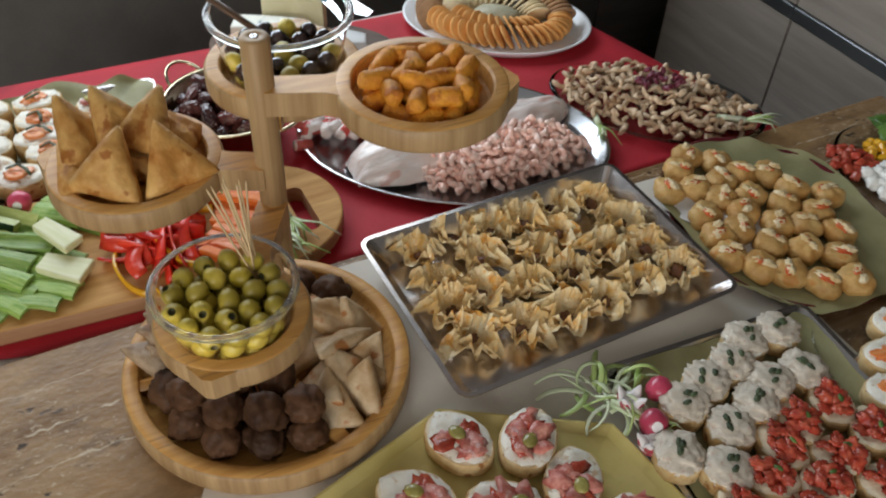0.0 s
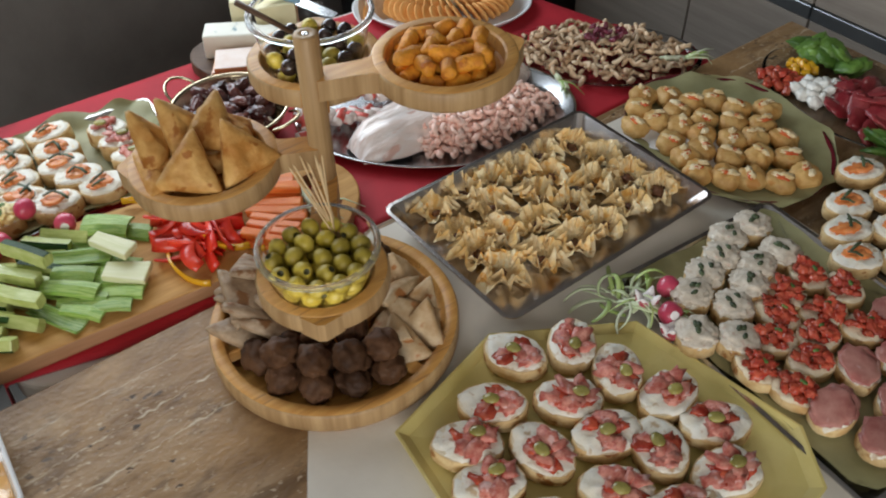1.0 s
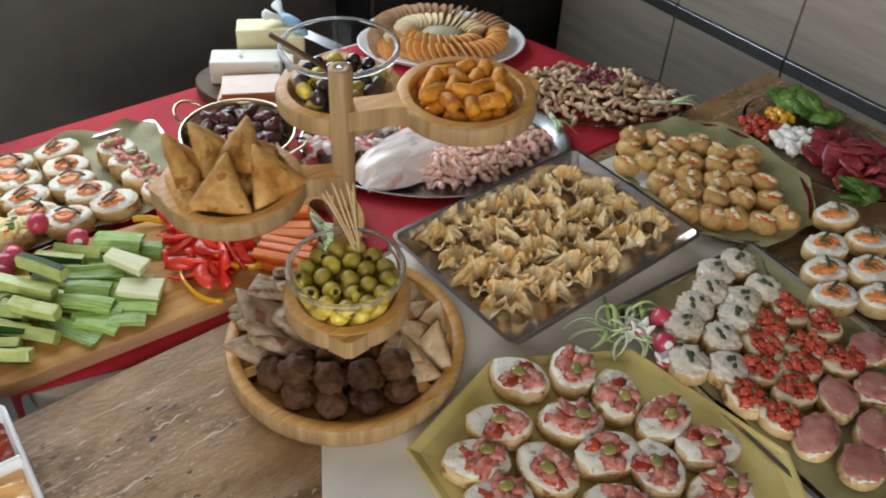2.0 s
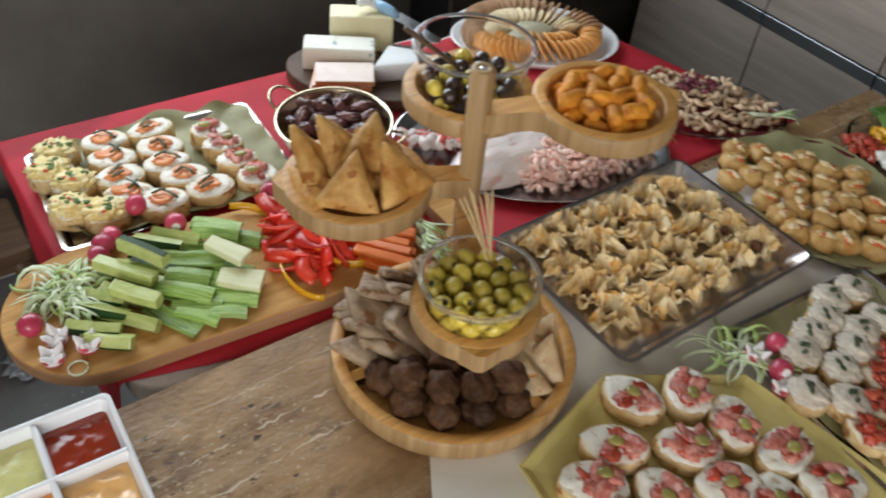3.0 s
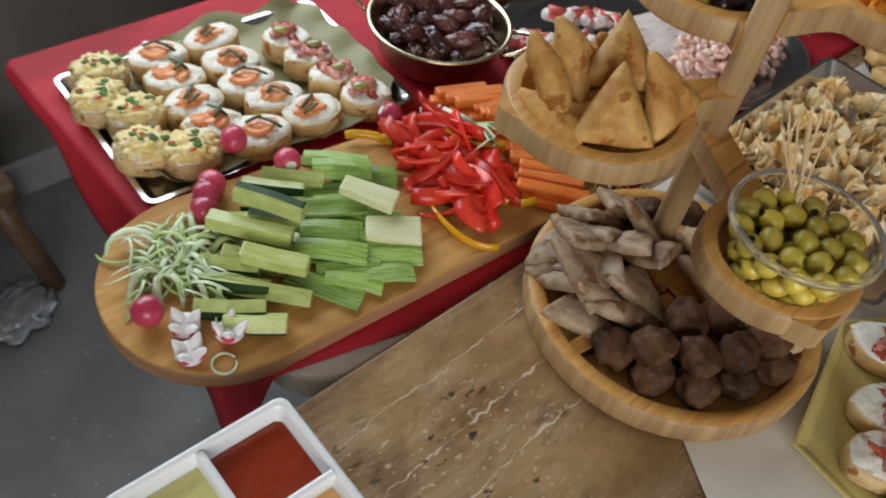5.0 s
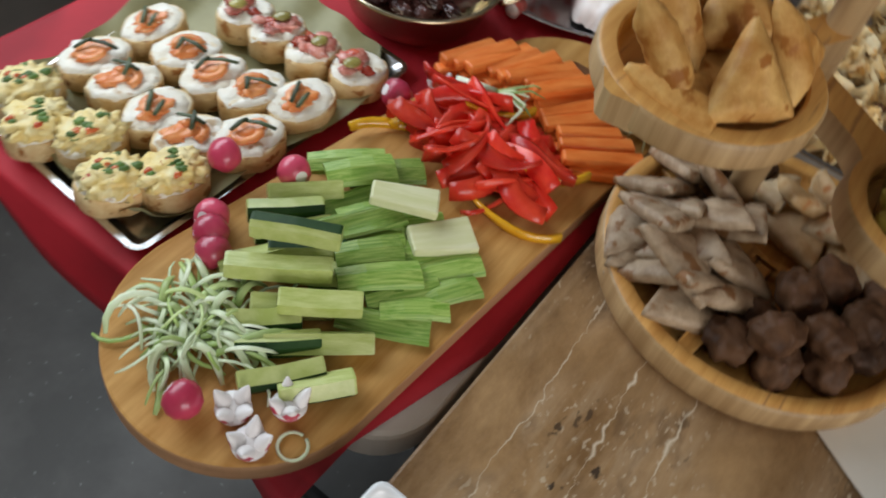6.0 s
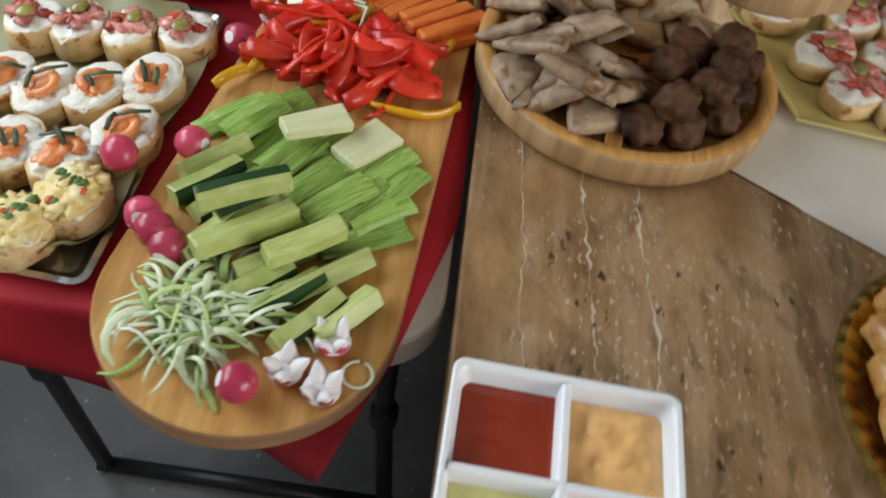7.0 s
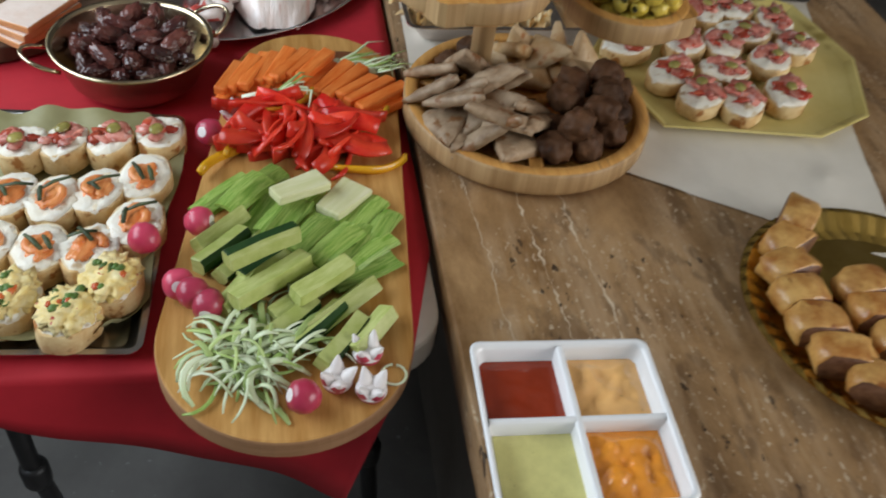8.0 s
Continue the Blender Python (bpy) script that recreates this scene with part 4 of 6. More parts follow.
BRIE = mat("white_rind", (0.80, 0.80, 0.78), (0.86, 0.86, 0.85), 0.7, scale=20, bump=0.3)


def mesh_of(name, bm, materials, smooth=True):
    ob = part(name, bm, materials, smooth=smooth)
    me = ob.data
    bpy.data.objects.remove(ob)
    return me


def place(name, meshes, poses, label, category, group):
    """Single-mesh things on shared meshes."""
    out = []
    for i, m in enumerate(poses):
        ob = new(name, meshes[i % len(meshes)])
        ob.matrix_basis = m
        out.append(tagged(ob, label, category, group))
    return out


def slice_thing(name, label, category, group, rx, ry, h, seed, topping, crust=CRUST, spread=SPREAD, lift=0.0):
    """A slice of bread with a spread and its topping, built once at the origin."""
    t = thing(name, label, category, None, group)
    bm = bmesh.new()
    prism(bm, oval(rx, ry, 26, 0.10, seed), 0, h, 0.002, 2, 1)
    part("bread", bm, [crust, CRUMB], t)
    bm = bmesh.new()
    n, rings = 26, []
    for s, z in ((0.95, h - 0.0015), (0.92, h + 0.0012), (0.72, h + 0.0026), (0.45, h + 0.0032), (0.2, h + 0.0032)):
        rings.append([bm.verts.new((x * s, y * s, z + 0.0048 * noise.noise((x * 95 * s, y * 95 * s, seed)) + 0.0020 * noise.noise((x * 260 * s, y * 260 * s, seed + s)))) for x, y in oval(rx, ry, n, 0.22, seed + 3)])
    for p, q in zip(rings, rings[1:]):
        for i in range(n):
            bm.faces.new((p[i], p[(i + 1) % n], q[(i + 1) % n], q[i]))
    bm.faces.new(rings[-1])
    part("spread", bm, spread, t)
    topping(t, rx, ry, h + 0.002, seed)
    return t


def ham_top(t, rx, ry, z, seed):
    r = random.Random(seed)
    for k in range(9):
        bm = bmesh.new()
        a, q = r.uniform(0, 6.3), 0.62 * math.sqrt((k + 0.5) / 9)
        blob(bm, r.uniform(0.0068, 0.0105) * rx / 0.039, (1.5, 1.05, 0.36), 0.75, 2.4, seed + k * 3, 2)
        bm.transform(pose(rx * q * math.cos(a), ry * q * math.sin(a), z + 0.0022 + 0.0010 * (k % 3), r.uniform(-18, 18), r.uniform(-15, 15), r.uniform(0, 180)))
        part("ham_shred" if k % 3 else "tomato_piece", bm, HAM if k % 3 else TOMATO, t)
    bm = bmesh.new()
    blob(bm, 0.0088, (1.15, 0.9, 0.36), 0.12, 1.5, seed + 5, 2, (r.uniform(-0.3, 0.45) * rx, r.uniform(-0.3, 0.3) * ry, z + 0.009))
    part("pickle_slice", bm, PICKLE, t, "green pickle slice")


def salmon_top(t, rx, ry, z, seed):
    r = random.Random(seed)
    bm = bmesh.new()
    pts = []
    for i in range(14):
        a = i / 13 * 7.5 + seed
        k = 0.015 * (1 - 0.05 * i)
        pts.append((k * math.cos(a), k * 0.85 * math.sin(a), z + 0.002 + 0.0005 * i))
    blob(bm, 0.0150, (1.25, 0.85, 0.30), 0.40, 1.6, seed, 4, (r.uniform(-0.008, 0.008), r.uniform(-0.004, 0.004), z + 0.001))
    tube(bm, pts[:7], 0.0052, 8, 0.6)
    part("salmon", bm, SALMON, t, "curl of orange smoked salmon")
    for k in range(2):
        bm = bmesh.new()
        a = r.uniform(0, 6.3)
        c = Vector((r.uniform(-0.35, 0.35) * rx, r.uniform(-0.35, 0.35) * ry, z + 0.009))
        d = Vector((math.cos(a), math.sin(a), r.uniform(-0.08, 0.12))) * rx * r.uniform(0.25, 0.5)
        tube(bm, [c - d, c + Vector((0.002, 0.001, 0.001)), c + d], [0.0022, 0.0028, 0.0018], 6, 0.5)
        part("herb_strip", bm, CHIVE, t, "dark green herb strip")


def egg_top(t, rx, ry, z, seed):
    r = random.Random(seed)
    bm = bmesh.new()
    blob(bm, 1.0, (rx * 0.88, ry * 0.88, 0.0100), 0.42, 4.2, seed, 4, (0, 0, z + 0.001))
    heap = part("egg_salad", bm, EGG, t, "yellow egg salad heap")
    for k in range(12):
        bm = bmesh.new()
        a, q = r.uniform(0, 6.3), r.uniform(0.05, 0.7)
        blob(bm, r.uniform(0.0028, 0.0050), (1.5, 1.0, 0.5), 0.4, 2, seed + k, 1, (rx * q * math.cos(a), ry * q * math.sin(a), z + 0.0105 - 0.006 * q * q))
        part("herb_bit", bm, GREEN_BIT if k < 9 else RED_DAB, heap)


def tomato_top(t, rx, ry, z, seed):
    r = random.Random(seed)
    for k in range(11):
        bm = bmesh.new()
        a, q = 2.4 * k + r.uniform(-0.3, 0.3), 0.68 * math.sqrt((k + 0.5) / 11)
        s = r.uniform(0.0048, 0.0078)
        blob(bm, s * 1.1, (1.35, 0.95, 0.50), 0.65, 2.4, seed + k, 3)
        bm.transform(pose(rx * q * math.cos(a), ry * q * math.sin(a), z + 0.004 + (0.004 if k < 6 else 0), r.uniform(-30, 30), r.uniform(-30, 30), r.uniform(0, 180)))
        part("tomato_cube", bm, TOMATO, t)
    bm = bmesh.new()
    blob(bm, 0.004, (1.4, 0.8, 0.4), 0.3, 2, seed, 1, (0.004, 0.003, z + 0.011))
    part("herb_bit", bm, GREEN_BIT, t)


def cream_top(t, rx, ry, z, seed):
    bm = bmesh.new()
    blob(bm, 1.0, (rx * 0.95, ry * 0.95, 0.0085), 0.30, 3.2, seed, 4, (0, 0, z))
    part("fish_cream", bm, TUNA, t, "rough pale fish cream")
    r = random.Random(seed)
    for k in range(3):
        bm = bmesh.new()
        blob(bm, 0.0045, (1.5, 0.9, 0.35), 0.4, 2, seed + k, 1, (r.uniform(-0.3, 0.3) * rx, r.uniform(-0.3, 0.3) * ry, z + 0.0092))
        part("herb_bit", bm, CHIVE, t)


def slicesalami_top(t, rx, ry, z, seed):
    for k in range(2):
        bm = bmesh.new()
        blob(bm, 1, (rx * 0.92, ry * 0.90, 0.0034), 0.3, 2, seed + k * 4, 3, (0.004 * (1 - 2 * k), 0.003 * k, z + 0.002 + 0.003 * k))
        part("meat_slice", bm, PINK_MEAT, t, "folded dull pink meat slice")


def spread_out(makers, spots, z, tilt=3.0, size=0.08):
    """Copies of a few built things to their places (x, y, turn)."""
    for i, (x, y, a) in enumerate(spots):
        src = makers[i % len(makers)]
        m = pose(x, y, z, jit(tilt), jit(tilt), a)
        if i < len(makers):
            src.matrix_basis = m
        else:
            copy_thing(src, m)


# ham canapes on the octagonal plate
G = "ham canapes on the octagonal plate"
hams = [slice_thing("ham_canape", "oval bread slice with cream cheese, red ham and pickle", "canape", G, 0.041, 0.030, 0.020, 3 + 7 * k, ham_top) for k in range(5)]
HAM_SPOTS = [(0.708, -0.328, -70), (0.774, -0.358, -132), (0.789, -0.421, -127), (0.810, -0.483, 2), (0.822, -0.542, -32), (0.639, -0.370, -46), (0.713, -0.417, -39), (0.584, -0.394, -40),
             (0.644, -0.449, -82), (0.716, -0.477, -18), (0.750, -0.526, -112), (0.782, -0.591, -17), (0.571, -0.448, -24), (0.673, -0.534, -45), (0.717, -0.597, -35), (0.590, -0.520, -30)]
spread_out(hams, HAM_SPOTS, 0.7632, 4)

# canapes on the silver tray of the folding table
G = "canapes on the silver tray"
CZ = RZ + 0.0095
sal = [slice_thing("salmon_canape", "bread slice with cream cheese, smoked salmon and dark herbs", "canape", G, 0.0365, 0.0275, 0.026, 40 + 5 * k, salmon_top) for k in range(4)]
spread_out(sal, [(0.337, 0.492, -21), (0.410, 0.490, 0), (0.405, 0.439, -21), (0.330, 0.444, -20), (0.399, 0.394, -6), (0.325, 0.396, -3), (0.409, 0.352, -7), (0.322, 0.349, -15),
                 (0.362, 0.310, -15), (0.434, 0.309, -16)], CZ, 5)
hm = [slice_thing("ham_canape", "small round bread slice with cream cheese and red ham", "canape", G, 0.0325, 0.026, 0.028, 60 + 3 * k, ham_top) for k in range(3)]
spread_out(hm, [(0.488, 0.440, -17), (0.492, 0.396, -21), (0.494, 0.348, -8), (0.506, 0.298, -20)], CZ, 6)
eg = [slice_thing("egg_canape", "bread slice heaped with yellow egg salad and herbs", "canape", G, 0.0335, 0.0275, 0.025, 80 + 3 * k, egg_top) for k in range(3)]
spread_out(eg, [(0.263, 0.502, -10), (0.240, 0.457, -20), (0.262, 0.412, -15), (0.240, 0.360, -20), (0.280, 0.325, -15)], CZ, 6)

# bites on the silver tray of the stone table
G = "bites on the paper-lined tray"
BZ = 0.7655
cr = [slice_thing("cream_bite", "round bread bite with rough pale fish cream and herbs", "canape", G, 0.027, 0.026, 0.020, 100 + 3 * k, cream_top, CRUST, SPREAD) for k in range(3)]
spread_out(cr, [(1.117, -0.356, 0), (1.071, -0.350, 30), (1.035, -0.370, 60), (1.103, -0.413, 90), (1.057, -0.411, 10), (0.992, -0.379, 50), (1.022, -0.427, 20), (0.951, -0.394, 0),
                (0.975, -0.440, 70), (0.905, -0.442, 40), (0.938, -0.478, 20)], BZ, 4)
to = [slice_thing("tomato_bruschetta", "oval bread slice heaped with chopped tomato", "canape", G, 0.031, 0.024, 0.016, 120 + 3 * k, tomato_top, CRUST, CRUMB) for k in range(3)]
spread_out(to, [(1.103, -0.458, -101), (1.051, -0.461, -110), (1.012, -0.478, -82), (1.117, -0.506, -125), (1.060, -0.514, -36), (1.022, -0.533, -10), (0.975, -0.502, -51), (0.922, -0.519, -100),
                (0.982, -0.552, -22), (0.934, -0.566, -70), (1.078, -0.560, -30)], BZ, 5)
sa = [slice_thing("meat_bite", "bread slice with folded dull pink meat", "canape", G, 0.032, 0.026, 0.016, 140 + 3 * k, slicesalami_top, CRUST, SPREAD) for k in range(2)]
spread_out(sa, [(0.944, -0.610, 10), (1.016, -0.592, 40), (0.952, -0.668, 0), (1.010, -0.652, 20), (1.072, -0.618, -20), (1.125, -0.570, 0)], BZ, 5)

# salmon canapes on the far plate
G = "salmon canapes on the glass plate"
sr = [slice_thing("salmon_canape", "oval bread slice with cream cheese and bright smoked salmon", "canape", G, 0.036, 0.028, 0.020, 160 + 3 * k, salmon_top) for k in range(2)]
spread_out(sr, [(1.345, -0.375, -22), (1.264, -0.410, -24), (1.215, -0.443, -20), (1.176, -0.482, -26), (1.330, -0.440, -25), (1.272, -0.480, -22), (1.230, -0.525, -25)], 0.7655, 5)

# ---- olives ----
def olive_mesh(seed, hole=True):
    bm = bmesh.new()
    r = 0.0118
    prof = [(0.0, -0.0075), (0.0036, -0.0075), (0.0042, -0.0132)] if hole else [(0, -0.0140)]
    for i in range(1, 9):
        a = math.pi * (0.10 + 0.85 * i / 9) - math.pi / 2
        prof.append((r * math.cos(a), 0.0132 * math.sin(a)))
    prof += [(0.0, 0.0140)]
    lathe(bm, prof, 16, wobble=0.05, seed=seed)
    if hole:
        for f in bm.faces:
            c = f.calc_center_median()
            if math.hypot(c.x, c.y) < 0.0041 and c.z < -0.006:
                f.material_index = 1
    bm.transform(Matrix.Scale(0.82, 4))
    return bm


def heap_in_cup(cx, cy, z0, r0, slope, size, layers):
    """Places for round things piled in a cup, layer upon layer."""
    out = []
    for k in range(layers):
        z = z0 + size + k * size * 1.62
        rad = r0 + slope * (z - z0) - size * 1.1
        ring = rad
        while ring > size * 0.5:
            n = max(1, int(2 * math.pi * ring / (size * 2.06)))
            for i in range(n):
                a = 2 * math.pi * (i + 0.37 * k) / n + ring * 40
                out.append((cx + ring * math.cos(a) + jit(0.001), cy + ring * math.sin(a) + jit(0.001), z + jit(0.0012)))
            ring -= size * 2.0
        if ring > -size * 0.6:
            out.append((cx, cy, z))
    return out


green = [mesh_of("green_olive", olive_mesh(k), [OLIVE, OLIVE_IN]) for k in range(4)]
spots = heap_in_cup(OC[0] - 0.004, OC[1] - 0.006, OC[2] - 0.019, 0.047, 0.24, 0.0102, 3)
poses_ = [pose(x, y, z, rnd.uniform(20, 160), rnd.uniform(-60, 60), rnd.uniform(0, 360)) for x, y, z in spots]
place("green_olive", green, poses_, "shiny pitted green olive in a clear cup", "olive", "green olives in the cup")
spots = heap_in_cup(DC[0], DC[1] - 0.002, DC[2] - 0.019, 0.054, 0.22, 0.0108, 2)
dark = [mesh_of("dark_olive", olive_mesh(9 + k, False), [BLACK_OLIVE]) for k in range(2)]
lightg = [mesh_of("green_olive", olive_mesh(19 + k, False), [OLIVE]) for k in range(2)]
for i, (x, y, z) in enumerate(spots):
    m = pose(x, y, z, rnd.uniform(0, 180), rnd.uniform(-60, 60), rnd.uniform(0, 360))
    if i % 3:
        place("dark_olive", [dark[i % 2]], [m], "shiny black olive in a clear cup", "olive", "mixed olives in the cup")
    else:
        place("green_olive", [lightg[i % 2]], [m], "shiny dull-green olive among black ones", "olive", "mixed olives in the cup")

# toothpicks standing in the olives
bm = bmesh.new()
tube(bm, [(0, 0, 0), (0, 0, 0.004), (0, 0, 0.094), (0, 0, 0.098)], [0.0002, 0.0010, 0.0010, 0.0002], 6)
pick = mesh_of("toothpick", bm, PICK)
poses_ = [pose(OC[0] + 0.030 + jit(0.004), OC[1] + 0.018 + jit(0.004), OC[2] + 0.012, -14 + jit(9), -10 + jit(12), rnd.uniform(-30, 30)) for k in range(10)]
place("toothpick", [pick], poses_, "thin wooden toothpick stuck in the olives", "toothpick", "toothpicks in the olive cup")
bm = bmesh.new()
tube(bm, [(0.0, 0, 0), (-0.026, 0.014, 0.022), (-0.056, 0.030, 0.048)], [0.005, 0.0052, 0.006], 8, 0.5)
ob = tagged(part("wooden_spoon", bm, OLD_WOOD), "brown wooden spoon handle leaning in the mixed olives", "spoon")
ob.matrix_basis = pose(DC[0] - 0.012, DC[1] + 0.012, DC[2] + 0.022)

# ---- fried nuggets ----
nug = []
for k in range(5):
    bm = bmesh.new()
    tube(bm, [(-0.0205, 0, 0), (-0.0195, 0, 0), (-0.015, 0.0005, 0), (-0.005, 0.0012, 0.0007), (0.006, 0.001, 0.0007), (0.016, 0, 0), (0.0202, -0.001, 0), (0.0210, -0.001, 0)],
         [0.004, 0.0082, 0.0100, 0.0104, 0.0100, 0.0098, 0.0080, 0.004], 14)
    for v in bm.verts:
        v.co += Vector((noise.noise(v.co * 120 + Vector((k, 0, 0))), noise.noise(v.co * 120 + Vector((0, k, 5))), noise.noise(v.co * 120 + Vector((9, 0, k))))) * 0.0022
        v.co.x *= 0.72 + 0.08 * k
        v.co *= 0.90
    nug.append(mesh_of("nugget", bm, NUGGET))
NC = TRAYS["nugget"]
poses_ = []
for k, (n, rad, dz) in enumerate(((10, 0.047, 0.010), (6, 0.022, 0.010), (10, 0.042, 0.026), (5, 0.018, 0.028))):
    for i in range(n):
        a = 2 * math.pi * i / n + 0.5 * k
        poses_.append(pose(NC[0] + rad * math.cos(a), NC[1] + rad * math.sin(a), NC[2] - 0.021 + dz + jit(0.001), jit(15), jit(16), math.degrees(a) + rnd.choice((90, 60, 20, 120, 0))))
place("nugget", nug, poses_, "orange crumbed fried finger in a bamboo tray", "snack", "fried fingers in the tray")


# ---- triangular pastries ----
def pastry(side, h, seed, edge=0.30):
    """A folded triangle: two skins with a ridge towards each corner, joined by thick folded edges."""
    bm = bmesh.new()
    n = 18
    A, B, C = Vector((0, 0.62 * side, 0)), Vector((-0.52 * side, -0.32 * side, 0)), Vector((0.52 * side, -0.32 * side, 0))
    idx = {}
    for s in (1, -1):
        for i in range(n + 1):
            for j in range(n + 1 - i):
                a, b = i / n, j / n
                c = 1 - a - b
                p = (A * a + B * b + C * c) * (1 - 0.30 * max(0, max(a, b, c) - 0.88))
                near = min(a, b, c)
                k = edge + (1 - edge) * min(1.0, near / 0.13)
                k *= 0.62 + 0.38 * min(1, (1 - max(a, b, c)) * 3.2)
                p.x += 0.012 * side * noise.noise((p.y * 45, seed, 1))
                p.y += 0.012 * side * noise.noise((p.x * 45, seed, 7))
                fold = 0.10 if s > 0 and b - c > 0.06 * math.sin(seed) + 0.1 else 0.0
                p.z = s * k * h * (0.5 + fold + 0.10 * noise.noise((p.x * 70, p.y * 70, seed))) + 0.028 * side * noise.noise((p.x * 18, p.y * 18, seed + 4)) + 0.0011 * noise.noise((p.x * 150, p.y * 150, seed + s))
                idx[s, i, j] = bm.verts.new(p)
        for i in range(n):
            for j in range(n - i):
                f = (idx[s, i, j], idx[s, i + 1, j], idx[s, i, j + 1])
                bm.faces.new(f if s > 0 else f[::-1])
                if j < n - i - 1:
                    f = (idx[s, i + 1, j], idx[s, i + 1, j + 1], idx[s, i, j + 1])
                    bm.faces.new(f if s > 0 else f[::-1])
    rim = [(i, 0) for i in range(n)] + [(n - j, j) for j in range(n)] + [(0, n - j) for j in range(n)]
    for k in range(len(rim)):
        p, q = rim[k], rim[(k + 1) % len(rim)]
        bm.faces.new((idx[(1,) + p], idx[(1,) + q], idx[(-1,) + q], idx[(-1,) + p]))
    bmesh.ops.recalc_face_normals(bm, faces=bm.faces)
    return bm


SC = TRAYS["pastry"]
sam = [mesh_of("fried_pastry", pastry(0.075, 0.024, k, 0.45), FRIED) for k in range(3)]
SAM = [(-0.028, -0.034, 0.036, 50, 4, -40), (0.030, -0.044, 0.036, 52, -6, 5), (-0.042, 0.030, 0.040, 60, 6, 42), (-0.006, 0.032, 0.042, 56, -4, 30), (0.018, 0.002, 0.050, 40, -8, -50), (-0.050, 0.000, 0.018, 14, 0, 20),
       (0.0, 0.0, 0.014, 4, 0, 110), (0.046, 0.014, 0.030, 40, 10, 62)]
place("fried_pastry", sam, [pose(SC[0] + x, SC[1] + y, SC[2] - 0.021 + z, tx, ty, a) for x, y, z, tx, ty, a in SAM], "golden-brown fried triangular pastry in a bamboo tray", "pastry",
      "fried triangles in the tray")

BX, BY, FZ = 0.565, -0.145, 0.774
flat = [mesh_of("folded_flatbread", pastry(0.083, 0.0155, 20 + k, 0.62), FLATBREAD) for k in range(4)]
FLATS = [(0.470, -0.058, 0.024, 62, 8, 150), (0.500, -0.018, 0.020, 30, -10, 200), (0.552, -0.012, 0.036, 72, 6, 118), (0.538, -0.040, 0.040, 70, -4, 122), (0.500, -0.068, 0.040, 46, 10, 165), (0.452, -0.100, 0.018, 20, 0, 60),
         (0.470, -0.090, 0.036, 66, 0, 95), (0.556, -0.098, 0.044, 58, 10, 140), (0.585, -0.060, 0.048, 80, 0, 60), (0.604, -0.022, 0.030, 60, 0, 100), (0.520, -0.090, 0.016, 8, 0, 30), (0.530, -0.060, 0.016, 10, 0, 80),
         (0.568, -0.040, 0.016, 12, 0, 170), (0.490, -0.040, 0.016, 10, 5, 300), (0.480, -0.120, 0.030, 40, 6, 75), (0.515, -0.120, 0.034, 52, -6, 60), (0.540, -0.075, 0.052, 60, 0, 150), (0.470, -0.075, 0.050, 38, 8, 20), (0.505, -0.035, 0.050, 55, 0, 110)]
place("folded_flatbread", flat, [pose(BX + 0.90 * (x - BX), BY + 0.88 * (y - BY), FZ + z, tx * 0.62, ty, a) for x, y, z, tx, ty, a in FLATS], "small folded flatbread triangle with browned edges", "pastry", "folded flatbreads on the stand")
pale = [mesh_of("pale_pastry", pastry(0.074, 0.018, 40 + k, 0.66), PALE_PASTRY) for k in range(3)]
PALE = [(-8, 0.118, 0.024, 62, 10, 40), (-25, 0.085, 0.036, 30, 20, 150), (-48, 0.112, 0.026, 40, -12, 15), (-62, 0.088, 0.018, 20, 18, 200), (5, 0.085, 0.036, 35, 0, 80), (-35, 0.125, 0.022, 68, 20, 320),
        (25, 0.105, 0.020, 20, 10, 120), (-12, 0.060, 0.018, 10, 0, 250), (-52, 0.135, 0.020, 70, 0, 300), (-70, 0.118, 0.018, 30, 0, 340)]
place("pale_pastry", pale, [pose(BX + 0.86 * r * math.cos(radians(a)), BY + 0.86 * r * math.sin(radians(a)), FZ + z, tx, ty, d) for a, r, z, tx, ty, d in PALE],
      "pale baked triangular pastry with brown edges", "pastry", "pale triangles on the stand")
balls = []
for k in range(4):
    bm = bmesh.new()
    blob(bm, 0.0208, (1.12, 0.98, 0.88), 0.20, 2.1, k * 5.0, 4)
    balls.append(mesh_of("meatball", bm, MEAT))
poses_ = []
for layer_z, reach, ring in ((0.018, 0.113, (-176, -154, -132, -110, -88)), (0.018, 0.070, (-168, -132, -96)), (0.042, 0.098, (-160, -134, -108, -86)), (0.040, 0.058, (-140, -98)), (0.020, 0.110, (30, 52))):
    for a in ring:
        d = reach + jit(0.004)
        poses_.append(pose(BX + d * math.cos(radians(a)), BY + d * math.sin(radians(a)), FZ + layer_z + jit(0.002), jit(40), jit(40), rnd.uniform(0, 360)))
place("meatball", balls, poses_, "dark browned meatball on a bamboo base plate", "meatball", "meatballs on the stand")


